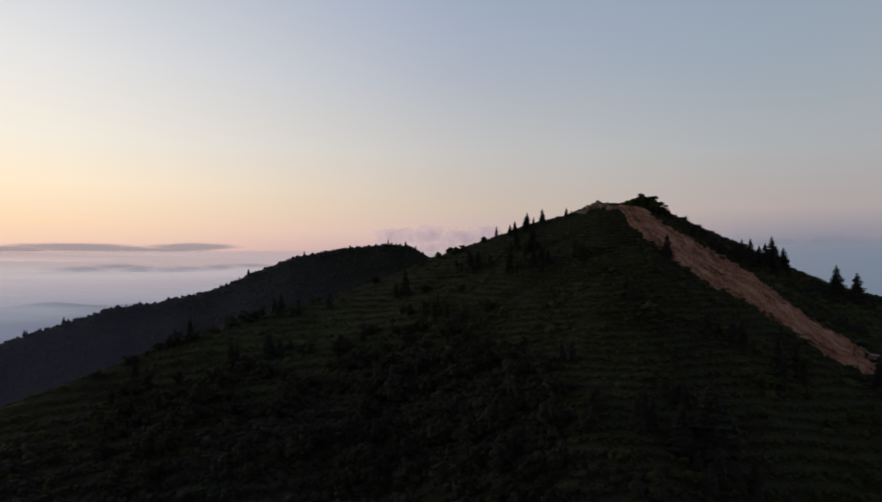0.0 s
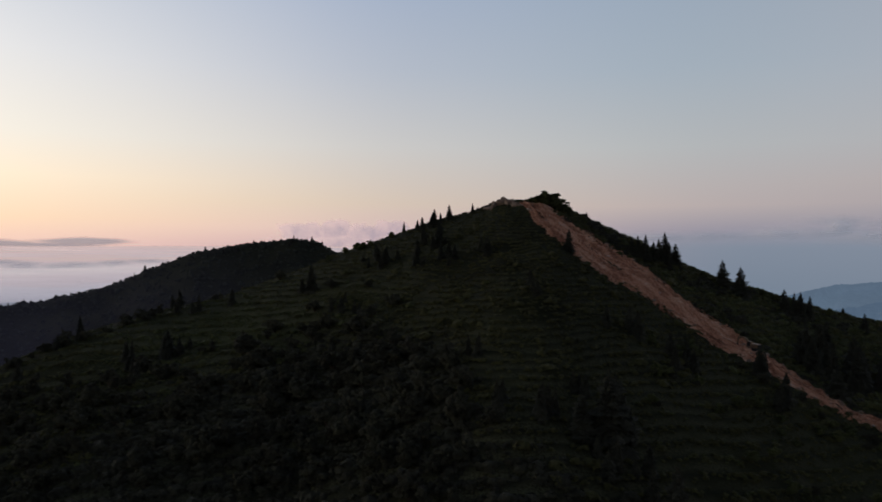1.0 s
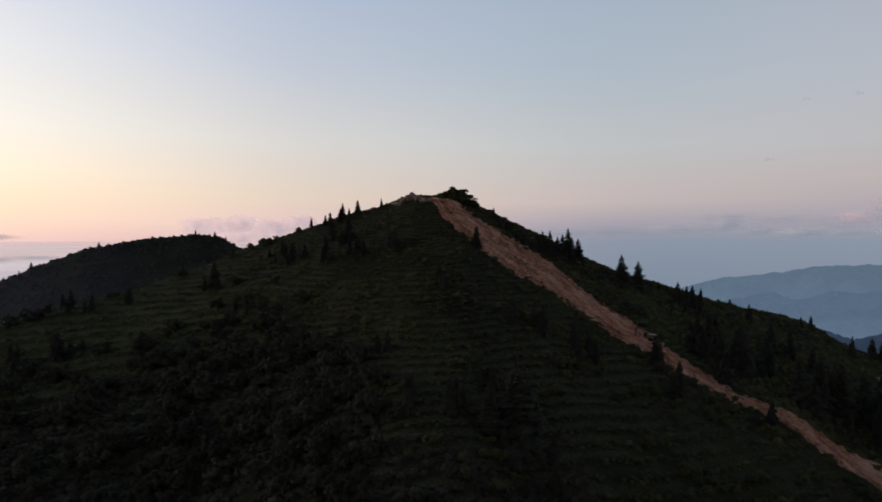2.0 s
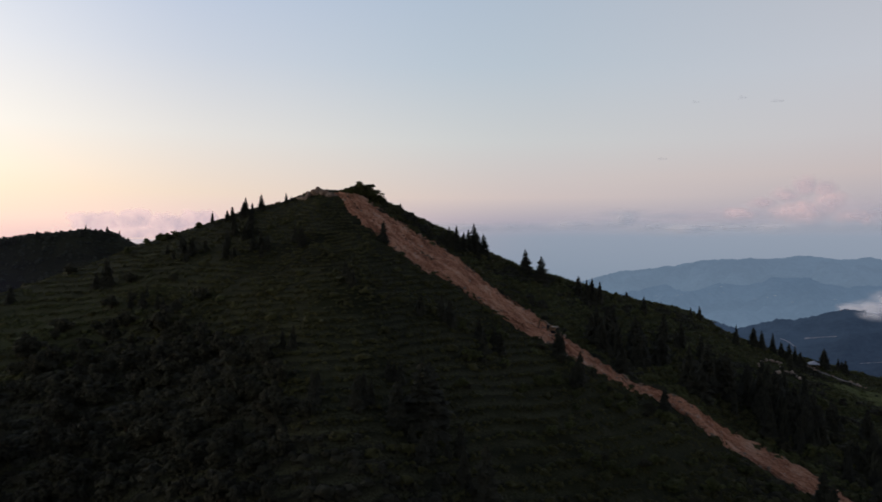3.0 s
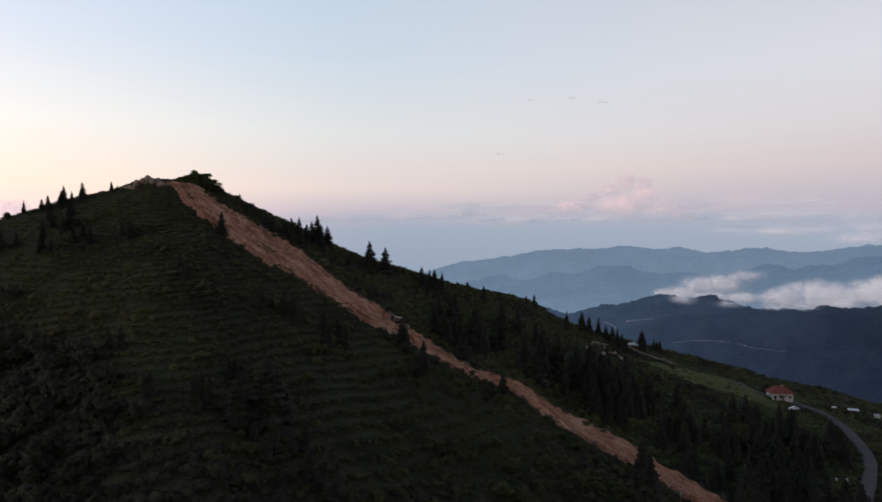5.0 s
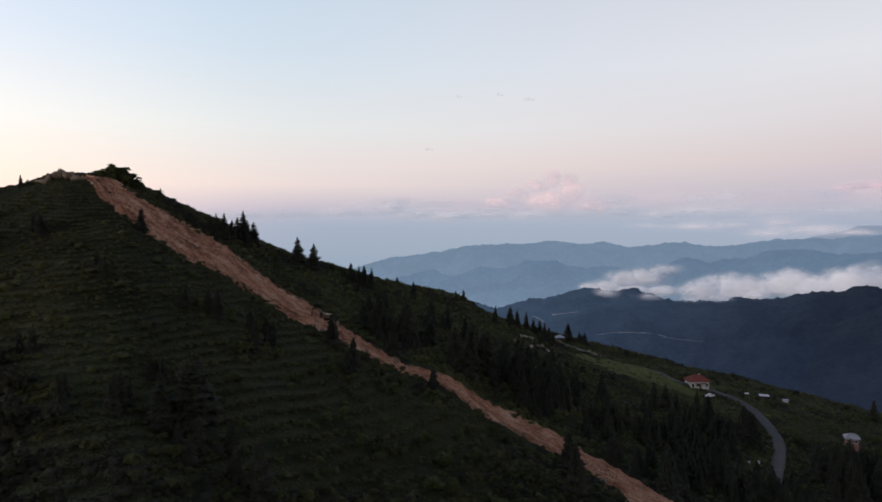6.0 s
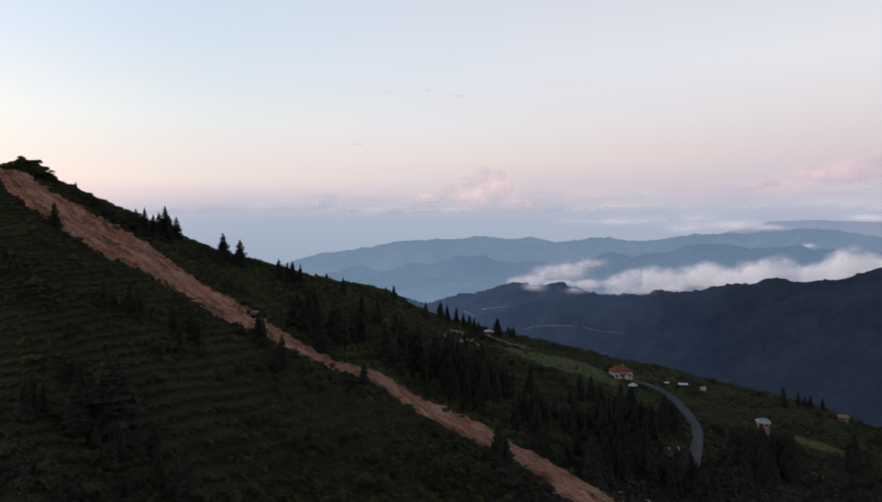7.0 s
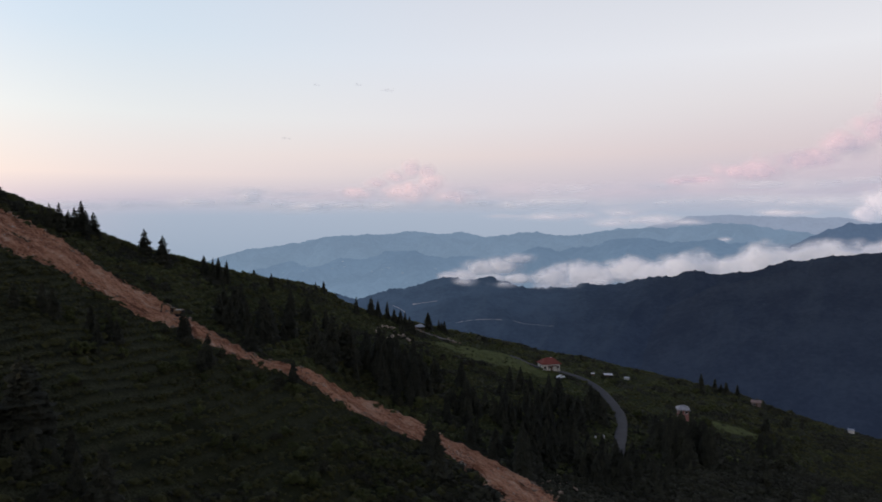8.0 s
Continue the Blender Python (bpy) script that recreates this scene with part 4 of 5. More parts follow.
for i, (b, e, wide, deep, count) in enumerate(((4.0, -1.4, 0.7, 0.3, 4), (7.6, -0.7, 1.2, 0.5, 12), (12.0, -0.6, 0.5, 0.3, 2), (14.8, -3.9, 0.3, 0.3, 2), (12.4, -12.6, 0.4, 0.4, 3), (16.4, -13.6, 0.5, 0.5, 4), (21.1, -16.6, 0.5, 0.8, 5), (23.9, -18.8, 0.6, 0.6, 4),
                                               (23.0, -6.7, 0.4, 0.3, 3), (26.3, -9.0, 0.6, 0.5, 5), (18.0, -11.5, 0.5, 0.5, 3), (9.9, -8.6, 0.5, 0.4, 2), (-12.7, -5.0, 0.8, 0.3, 4), (-2.9, -3.6, 0.6, 0.3, 3), (0.1, -5.4, 1.0, 0.6, 6))):
    grove(870 + i, b, e, wide, deep, count, 3.0, 6.0, "dark fir tree on the terraced slope", "firs on the slope")
stand(1, 43.0, 52.0, -10.4, -13.6, 14, 6.5, 10.5, "tall dark fir tree in the stand below the spur", "firs in the stand below the spur")
stand(2, 52, 65, -15.4, -16.8, 40, 6.0, 10.0, "dark fir tree in the thicket above the road", "firs in the thicket by the road")
stand(3, 55, 72, -19.5, -20.5, 26, 6.0, 10.0, "dark fir tree in the hollow below the road", "firs in the hollow")
stand(4, 35, 43, -7.8, -10.2, 9, 5.0, 9.0, "dark fir tree behind the cut", "firs behind the cut")
stand(5, -30, -8, -11.5, -9.0, 14, 3.5, 6.5, "dark fir tree on the shaded western slope", "firs on the western slope")
stand(6, 2, 9, -1.5, -0.2, 9, 3.0, 5.5, "slim dark fir on the shoulder below the peak", "firs on the western skyline")
stand(7, 16, 26, -14, -14.5, 7, 5.0, 8.0, "dark fir tree on the terraced slope", "firs on the slope")
stand(9, 69.8, 73, -17.2, -17.4, 20, 5.0, 8.0, "dark fir tree in front of the small house", "firs round the small house")
stand(10, 63.5, 68.5, -19.6, -19.6, 12, 5.0, 8.5, "dark fir tree in the hollow below the road", "firs in the hollow")
stand(8, 76, 90, -16.5, -19, 14, 5.0, 8.0, "dark fir tree in the hollow below the road", "firs in the hollow")

grove(861, 71.2, -18.2, 0.95, 0.35, 44, 9.5, 12.5, "tall dark fir tree in front of the small house", "firs round the small house")
join_rest("fir_wood", FIR_REST, "trees", ("trunk_rest", "crown_rest"))


# ---- shrubs ----
def tuft(rng, count, size, flat=0.75, seg=7):
    """A bushy clump one metre in radius: a lumpy dome with leaf sprays standing out of it. Vertices and triangles."""
    v, f = [], []
    for u in (-0.15, 0.4, 0.78):
        c = math.sqrt(1 - u * u)
        for i in range(seg):
            a, k = (i + rng.uniform(-0.3, 0.3)) * math.tau / seg, rng.uniform(0.5, 1.0)
            v.append((c * math.cos(a) * k, c * math.sin(a) * k, u * flat * rng.uniform(0.65, 1.2)))
    v.append((rng.uniform(-0.15, 0.15), rng.uniform(-0.15, 0.15), flat * rng.uniform(0.85, 1.05)))
    for i in range(seg):
        j = (i + 1) % seg
        for k in (0, seg):
            f += [(k + i, k + j, k + seg + j), (k + i, k + seg + j, k + seg + i)]
        f.append((2 * seg + i, 2 * seg + j, 3 * seg))
    for _ in range(count):
        a, u = rng.uniform(0, math.tau), rng.uniform(0.0, 1)
        c = math.sqrt(max(0.0, 1 - u * u))
        n = Vector((c * math.cos(a), c * math.sin(a), u))
        q = Vector((n.x, n.y, n.z * flat)) * rng.uniform(0.82, 1.0)
        n = (n + Vector((rng.uniform(-1, 1), rng.uniform(-1, 1), rng.uniform(-0.4, 1))) * 0.4).normalized()
        t = n.orthogonal().normalized()
        t.rotate(Matrix.Rotation(rng.uniform(0, math.tau), 3, n))
        w = n.cross(t)
        k = size * rng.uniform(0.7, 1.35)
        i = len(v)
        v += [tuple(q + t * k), tuple(q - t * k * 0.5 + w * k * 0.8), tuple(q - t * k * 0.6 - w * k * 0.75)]
        f.append((i, i + 1, i + 2))
    return np.array(v), np.array(f)


def scattered(name, points, radius, height, tufts, mat, label, category, seed):
    """ONE object of many tufts, far too many to count."""
    rng = np.random.RandomState(seed)
    kind = rng.randint(0, len(tufts), len(points))
    spin = rng.uniform(0, math.tau, len(points))
    parts, faces, total = [], [], 0
    for k, (tf, tri) in enumerate(tufts):
        m = kind == k
        if not m.any():
            continue
        c, s_ = np.cos(spin[m])[:, None], np.sin(spin[m])[:, None]
        v = np.stack([tf[None, :, 0] * c - tf[None, :, 1] * s_, tf[None, :, 0] * s_ + tf[None, :, 1] * c, np.repeat(tf[None, :, 2], m.sum(), 0)], -1)
        v = v * np.stack([radius[m], radius[m], height[m]], -1)[:, None, :] + points[m][:, None, :]
        parts.append(v.reshape(-1, 3))
        faces.append((tri[None] + (total + np.arange(m.sum()) * len(tf))[:, None, None]).reshape(-1, 3))
        total += len(parts[-1])
    me = mesh_of(name, np.concatenate(parts), np.concatenate(faces), mat)
    return tagged(new(name, me), label, category, kind="stuff")


TUFT_RNG = random.Random(900)
TUFTS = [tuft(TUFT_RNG, 7, 0.32, 0.7, 4) for _ in range(8)]
FINE_TUFTS = [tuft(TUFT_RNG, 13, 0.24, 0.7, 4) for _ in range(8)]


def make_shrubs():
    rng = np.random.RandomState(12)
    count = 155000
    b = rng.uniform(-34, 86, count)
    d = np.interp(b, FINE, CREST_D)
    r = 78 + (d + 18 - 78) * rng.uniform(0, 1, count) ** 0.85
    x, y = r * np.sin(np.radians(b)), r * np.cos(np.radians(b))
    z, _, _, _, inside, level, _ = slope(x, y)
    t = level - np.floor(level)
    # the low growth stands in rows along the lip of each riser and leaves the treads bare
    row = np.clip(1.5 - np.abs(t - 0.84) / (0.16 + 0.08 * bumps(x / 9, y / 9, 57)), 0, 1)
    loose = fractal(x / 24, y / 24, 3, 55)
    wild = np.clip((loose - 0.52) * 7, 0, 1)
    east = np.clip((b - 40) / 12, 0, 1) + np.clip((r - np.interp(b, LINE_BEARING, LINE_DISTANCE)) / 6, 0, 1) * np.clip((b - 14) / 3, 0, 1)
    east = np.clip(east, 0, 1)
    low = scrub(x, y)
    broken = np.clip((fractal(x / 7, y / 7, 2, 58) - 0.24) * 4, 0.25, 1)
    tangle = np.clip((b - 27) / 8, 0, 1)
    chance = np.clip(row * broken + 0.075 + tangle * np.clip((fractal(x / 10, y / 10, 3, 53) - 0.35) * 2.2, 0.05, 0.6) + 0.2 * wild + 0.35 * east + 0.2 * low, 0, 1)
    keep = rng.uniform(0, 1, count) < chance * np.where(r > 160, 0.72, 0.58)
    keep[keep] = ~blocked(x[keep], y[keep], -0.7)
    x, y, wild, row, east, low, far = x[keep], y[keep], wild[keep], row[keep], east[keep], low[keep], r[keep]
    size = (rng.gamma(6.0, 0.044, len(x)) + 0.22) * (0.7 + 0.5 * row + 0.65 * east * np.clip(fractal(x / 11, y / 11, 2, 62) * 2.2 - 0.2, 0.3, 1.5) + 0.35 * low)
    size += (rng.uniform(0, 1, len(x)) < 0.01 + 0.03 * wild + 0.05 * east + 0.12 * low) * rng.uniform(0.2, 1.2, len(x))
    p = np.stack([x, y, land(x, y) - 0.05 * size], -1)
    tall = size * rng.uniform(0.75, 1.2, len(x))
    pick = rng.uniform(0, 1, len(x))
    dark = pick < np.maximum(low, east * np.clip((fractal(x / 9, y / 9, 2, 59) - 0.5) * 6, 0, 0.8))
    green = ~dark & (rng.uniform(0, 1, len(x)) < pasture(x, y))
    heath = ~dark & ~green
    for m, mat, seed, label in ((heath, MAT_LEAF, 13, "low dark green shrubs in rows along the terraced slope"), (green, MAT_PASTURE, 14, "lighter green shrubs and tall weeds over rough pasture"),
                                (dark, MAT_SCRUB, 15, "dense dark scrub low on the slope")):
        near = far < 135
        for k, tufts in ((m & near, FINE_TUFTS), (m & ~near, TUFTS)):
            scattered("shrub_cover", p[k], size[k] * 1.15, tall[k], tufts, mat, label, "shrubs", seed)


make_shrubs()
MAT_WOOD = leafy("wood_leaves", (0.0184, 0.02392, 0.01656, 1), (0.046, 0.05336, 0.03312, 1), 0.02)


def make_wood():
    """The hill behind, wooded all over."""
    rng = np.random.RandomState(31)
    count = 7500
    b = rng.uniform(-60, 8, count)
    r = rng.uniform(HILL_DISTANCE - 210, HILL_DISTANCE + 25, count)
    x, y = r * np.sin(np.radians(b)), r * np.cos(np.radians(b))
    z = land(x, y)
    hill = HILL_DISTANCE * np.tan(np.radians(np.interp(b, FINE, HILL_E)))
    keep = z > hill - 150
    x, y, z = x[keep], y[keep], z[keep]
    size = rng.uniform(1.0, 2.1, len(x)) + (rng.uniform(0, 1, len(x)) < 0.12) * rng.uniform(0, 1.6, len(x))
    scattered("woodland", np.stack([x, y, z - 0.3], -1), size, size * rng.uniform(0.9, 1.7, len(x)), TUFTS, MAT_WOOD, "dark mixed woodland covering the hill behind", "woodland", 33)


make_wood()


def bush_meshes(seed, mat, lumps=4, sprays_=9, size=0.36, small=1.0):
    """Stems and leaves of a broad bush, one metre high."""
    rng = random.Random(seed)
    v, f, leaves, sprays = [], [], [], []
    for i in range(9):
        a, lean_ = rng.uniform(0, math.tau), rng.uniform(0.1, 0.75)
        tip = Vector((math.cos(a) * lean_, math.sin(a) * lean_, (0.95 - 0.95 * lean_ ** 2) * rng.uniform(0.75, 1.05)))
        for k, (t, w) in enumerate(((0, 0.03), (0.5, 0.02), (0.95, 0.008))):
            c = tip * t + Vector((0, 0, 0.12 * math.sin(t * math.pi) - (0.08 if k == 0 else 0)))
            q = len(v)
            v += [c + Vector((math.cos(j * 2.094), math.sin(j * 2.094), 0)) * w for j in range(3)]
            if k:
                f += [(q - 3 + j, q - 3 + (j + 1) % 3, q + (j + 1) % 3, q + j) for j in range(3)]
        for _ in range(lumps):
            lump, tri = tuft(rng, sprays_, size, 0.9, 4)
            lump = lump * rng.uniform(0.16, 0.32) * small
            c = tip * rng.uniform(0.25, 1.05) + Vector((rng.uniform(-0.2, 0.2), rng.uniform(-0.2, 0.2), rng.uniform(-0.05, 0.08)))
            leaves.append(lump + np.array(c))
            sprays.append(tri + sum(len(q) for q in leaves[:-1]))
    lv = np.concatenate(leaves)
    return mesh_of("woody_base", v, f, MAT_BARK), mesh_of("foliage", lv, np.concatenate(sprays), mat)


BUSH_KINDS = [bush_meshes(700 + i, MAT_PASTURE) for i in range(4)]
PEAK_BUSHES = [bush_meshes(740 + i, MAT_PASTURE, 10, 22, 0.34, 0.6) for i in range(4)]
DARK_BUSHES = [bush_meshes(720 + i, MAT_SCRUB, 5, 14, 0.34, 0.85) for i in range(4)]


BUSH_REST = {}


def bush(b, e, height, label="rounded green bush standing on the slope", group="bushes on the slope", wide=1.0, p=None, kinds=None, single=True):
    """One bush; in the thick of a thicket it joins the rest instead."""
    rng = random.Random(int(b * 100) + 5)
    pair = (kinds or BUSH_KINDS)[rng.randrange(4)]
    m = Matrix.Translation(p or spot(b, e)) @ pose(0, 0, 0, 0, 0, rng.uniform(0, 360)) @ Matrix.Diagonal((height * wide, height * wide, height, 1))
    if not single:
        BUSH_REST.setdefault(label, []).append((pair, m))
        return
    ob = thing("bush", label, "bush", group, m)
    part("woody_base", pair[0], ob)
    part("foliage", pair[1], ob)


for b, back, h, w, label in ((15.3, 1, 3.0, 1.5, "sparse green bush on the rocky peak"), (15.8, 1.5, 4.9, 1.25, "thick green bush crowning the peak beside the cut"), (16.4, 2, 5.0, 1.35, "dense green bush just below the peak"),
                             (17.0, 2, 4.0, 1.4, "rounded green bush just below the peak"), (17.6, 2, 2.4, 1.5, "low green bush just below the peak")):
    bush(b, 0, h, label, "bushes on the peak", w, on_crest(b, back) - Vector((0, 0, 0.2)), PEAK_BUSHES)
for b, e, h in ((0.8, -0.3, 2.8), (1.2, -0.2, 2.4), (1.8, 0.0, 2.2), (3.5, 0.7, 2.2), (-0.2, -0.6, 2.4), (-1.6, -1.2, 2.0), (32.0, -3.6, 2.4), (36.5, -4.9, 2.8), (32.8, -3.9, 2.2), (40.8, -6.2, 2.2), (28.0, -2.2, 1.8), (27.1, -1.8, 1.5), (20.9, 1.0, 1.5), (44.0, -7.2, 2.2)):
    bush(b, e, h, "rounded green bush on the skyline of the slope", "bushes on the skyline")
for i in range(26):
    rr_ = random.Random(5600 + i)
    b = rr_.choice((rr_.uniform(-29, -3), rr_.gauss(-22, 2.5), rr_.gauss(-15.5, 1.5)))
    bush(b, 0, rr_.uniform(1.6, 3.6), "dark rounded bush along the western shoulder", "bushes on the western shoulder", rr_.uniform(0.8, 1.2), on_crest(b, rr_.uniform(-8, 1)) - Vector((0, 0, 0.2)), DARK_BUSHES)
for i in range(130):
    rr_ = random.Random(4000 + i)
    b, t = rr_.uniform(48, 92), rr_.random()
    top = float(np.interp(b, CREST_BEARING, CREST_ELEVATION))
    p = spot(b, top - 0.15 - t * t * 7.0)
    if not blocked(np.array([p.x]), np.array([p.y]), 2.0)[0]:
        bush(b, 0, rr_.uniform(1.3, 3.4), "rounded dark green bush among the rough pasture", "bushes in the pasture", rr_.uniform(0.8, 1.2), p, BUSH_KINDS if i < 60 else DARK_BUSHES, i < 90)
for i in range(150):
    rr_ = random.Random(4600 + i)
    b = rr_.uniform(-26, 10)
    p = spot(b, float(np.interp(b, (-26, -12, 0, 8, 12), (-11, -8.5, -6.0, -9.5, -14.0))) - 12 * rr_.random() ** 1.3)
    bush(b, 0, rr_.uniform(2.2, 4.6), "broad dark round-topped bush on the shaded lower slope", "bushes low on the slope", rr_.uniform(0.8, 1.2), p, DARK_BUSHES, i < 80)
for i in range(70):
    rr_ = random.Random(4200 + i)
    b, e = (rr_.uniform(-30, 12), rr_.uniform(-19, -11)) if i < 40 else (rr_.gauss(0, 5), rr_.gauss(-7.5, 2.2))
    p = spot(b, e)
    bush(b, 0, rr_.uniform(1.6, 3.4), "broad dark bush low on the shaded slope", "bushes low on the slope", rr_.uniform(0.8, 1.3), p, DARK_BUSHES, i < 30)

for i in range(90):
    rr_ = random.Random(5200 + i)
    b = rr_.uniform(24, 54)
    p = spot(b, float(np.interp(b, (24, 31.6, 39.9, 46.4, 54), (-4.3, -8.6, -12.8, -16.2, -20.2))) - 0.9 - 7 * rr_.random() ** 1.5)
    if not blocked(np.array([p.x]), np.array([p.y]), 1.5)[0]:
        bush(b, 0, rr_.uniform(1.0, 2.4), "rounded leafy bush on the terraces below the cut", "bushes below the cut", rr_.uniform(0.9, 1.4), p, BUSH_KINDS if i < 64 else DARK_BUSHES, i < 76)
for b, e, h in ((65.3, -12.95, 2.0), (65.9, -13.0, 2.4), (66.4, -12.9, 2.0), (64.2, -12.9, 1.6), (67.5, -13.0, 1.8), (59.9, -12.0, 2.2), (60.2, -11.7, 2.4), (62.4, -12.0, 2.0), (47.6, -9.62, 1.7), (48.4, -9.6, 1.5), (48.6, -10.45, 1.6), (49.7, -10.2, 2.0)):
    bush(b, e, h, "dark rounded bush beside a building or rock", "bushes by the buildings", kinds=DARK_BUSHES)
join_rest("bush_thicket", BUSH_REST, "bushes", ("stem_rest", "foliage_rest"))


# ---- rocks ----
def rock_mesh(seed, name="rock", mat=None, fine=2):
    """A weathered block about one metre across."""
    bm = bmesh.new()
    bmesh.ops.create_icosphere(bm, subdivisions=fine, radius=0.5)
    rng = random.Random(seed)
    cuts = [(Vector((rng.uniform(-1, 1), rng.uniform(-1, 1), rng.uniform(-0.6, 1))).normalized(), rng.uniform(0.28, 0.42)) for _ in range(9)]
    for v in bm.verts:
        c = v.co.copy()
        for n, d in cuts:
            over = c.dot(n) - d
            if over > 0:
                c -= n * over
        v.co = c + c.normalized() * 0.05 * noise.noise(c * 5 + Vector((seed, 0, 0)))
    me = bpy.data.meshes.new(name)
    bm.to_mesh(me)
    bm.free()
    me.materials.append(mat or MAT_ROCK)
    return me


ROCKS = [rock_mesh(40 + i) for i in range(6)]


def boulder(p, size, label, group):
    rng = random.Random(int(p.x * 31 + p.y * 17))
    ob = new("boulder", ROCKS[rng.randrange(6)])
    ob.matrix_world = Matrix.Translation(p + Vector((0, 0, size * 0.12))) @ pose(0, 0, 0, rng.uniform(-25, 25), rng.uniform(-25, 25), rng.uniform(0, 360)) @ Matrix.Diagonal((size * rng.uniform(0.8, 1.4), size, size * rng.uniform(0.5, 0.9), 1))
    return tagged(ob, label, "boulder", group)


rock_rng = random.Random(60)
for i in range(150):
    k = rock_rng.randrange(4, len(CUT_MID) - 30)
    f = rock_rng.choice((rock_rng.uniform(-0.02, 0.12), rock_rng.uniform(0.9, 1.02), rock_rng.random()))
    q = CUT_W[k] * (1 - f) + CUT_E[k] * f
    boulder(at(q[0], q[1]) + Vector((0, 0, 0.27)), rock_rng.uniform(0.35, 1.25) ** 1.5 + 0.2, "pale angular boulder lying on the bare rubble cut", "boulders on the cut")


for i in range(26):
    q = spot(rock_rng.gauss(*rock_rng.choice(((60.2, 0.7), (62.4, 0.6)))), rock_rng.gauss(-21.4, 0.3))
    boulder(q + Vector((0, 0, 0.2)), rock_rng.uniform(0.5, 1.5), "pale boulder heaped at the foot of the cut", "boulders heaped below the cut")


for i in range(30):
    k = rock_rng.randrange(8, len(PAD) - 2)
    boulder(at(PAD[k][0] + rock_rng.uniform(-3.5, 3.5), PAD[k][1] + rock_rng.uniform(-3.5, 3.5)) + Vector((0, 0, 0.15)), rock_rng.uniform(0.4, 1.3), "pale boulder strewn beside the gravel lane", "boulders by the lane")


def make_rubble():
    """Loose stones strewn over the cut."""
    rng = np.random.RandomState(71)
    base = rock_mesh(95, "stone", None, 1)
    bv = np.array([tuple(v.co) for v in base.vertices])
    bf = np.array([tuple(p.vertices) for p in base.polygons])
    bpy.data.meshes.remove(base)
    count = 7000
    k = rng.randint(2, len(CUT_W) - 6, count)
    f = rng.uniform(0.0, 1.0, count)
    q = CUT_W[k] * (1 - f)[:, None] + CUT_E[k] * f[:, None] + rng.normal(0, 0.5, (count, 2))
    z = land(q[:, 0], q[:, 1]) + 0.5
    size = rng.gamma(2.0, 0.1, count) + 0.1
    a = rng.uniform(0, math.tau, count)
    c, s_ = np.cos(a)[:, None], np.sin(a)[:, None]
    v = np.stack([bv[None, :, 0] * c - bv[None, :, 1] * s_, bv[None, :, 0] * s_ + bv[None, :, 1] * c, np.repeat(bv[None, :, 2] * 0.7, count, 0)], -1)
    v = v * size[:, None, None] + np.stack([q[:, 0], q[:, 1], z], -1)[:, None, :]
    faces = (bf[None] + (np.arange(count) * len(bv))[:, None, None]).reshape(-1, 3)
    me = mesh_of("rubble", v.reshape(-1, 3), faces, MAT_STONE)
    tagged(new("rubble", me), "loose reddish and pale stones strewn down the cut", "rubble", kind="stuff")


def stone_material():
    m, n = material("loose_stone")
    isl = n.add("ShaderNodeNewGeometry").outputs["Random Per Island"]
    c = n.ramp(isl, [(0.0, (0.2, 0.1, 0.065, 1)), (0.5, (0.42, 0.225, 0.14, 1)), (0.85, (0.52, 0.33, 0.225, 1)), (1.0, (0.58, 0.5, 0.43, 1))])
    surface(n, c, 0.9, n.noise(4.0, 3, 0.6, position(n)), 0.5, 0.05)
    return m


MAT_STONE = stone_material()
make_rubble()


def outcrop(name, spots, label, rocks=ROCKS):
    """Bedrock that breaks through the turf in several blocks."""
    ob = thing(name, label, "rock")
    ob.matrix_world = Matrix.Translation(spots[0][0])
    for i, (p, size, tall) in enumerate(spots):
        rng = random.Random(i * 7 + int(p.x))
        block = part("block", rocks[i % 6], ob)
        block.matrix_basis = Matrix.Translation(p - spots[0][0]) @ pose(0, 0, 0, rng.uniform(-15, 15), rng.uniform(-15, 15), rng.uniform(0, 360)) @ Matrix.Diagonal((size, size * rng.uniform(0.7, 1), tall, 1))
    return ob


rr_ = random.Random(8)
outcrop("rock_outcrop", [(on_crest(11.2 + 2.8 * i / 15, rr_.uniform(-2, 4)) + Vector((0, 0, 0.25 + 0.7 * math.sin(i / 15 * math.pi))), rr_.uniform(1.8, 3.6), rr_.uniform(1.2, 2.0) + 1.6 * math.sin(i / 15 * math.pi)) for i in range(16)], "pale bare rock outcrop along the top of the peak")
outcrop("rock_outcrop", [(on_crest(14.9 + 0.7 * i / 7, rr_.uniform(0, 4)), rr_.uniform(1.2, 2.4), rr_.uniform(1.0, 2.0)) for i in range(8)], "pale broken rocks at the head of the cut")
MAT_LIME = mottled("weathered_limestone", [(0.0, (0.187, 0.1444, 0.1098, 1)), (0.5, (0.3428, 0.2744, 0.2128, 1)), (1.0, (0.4674, 0.3899, 0.3125, 1))], 0.4, 0.9, 6, 0.8, 0.2)
PALE = [rock_mesh(60 + i, "rock", MAT_LIME) for i in range(6)]
for b0, e0, wide, deep, label in ((47.65, -9.5, 0.72, 0.42, "pale rounded rock outcrop among firs"), (48.6, -10.25, 0.88, 0.42, "broad pale rock outcrop below the lane")):
    spots = []
    for i in range(13):
        a = math.pi * i / 12
        spots.append((spot(b0 - wide * math.cos(a), e0 + deep * math.sin(a)) + Vector((rr_.uniform(-0.7, 0.7), rr_.uniform(-0.7, 0.7), 0.4)), rr_.uniform(0.8, 2.3), rr_.uniform(0.8, 2.4)))
    outcrop("rock_outcrop", spots, label, PALE)


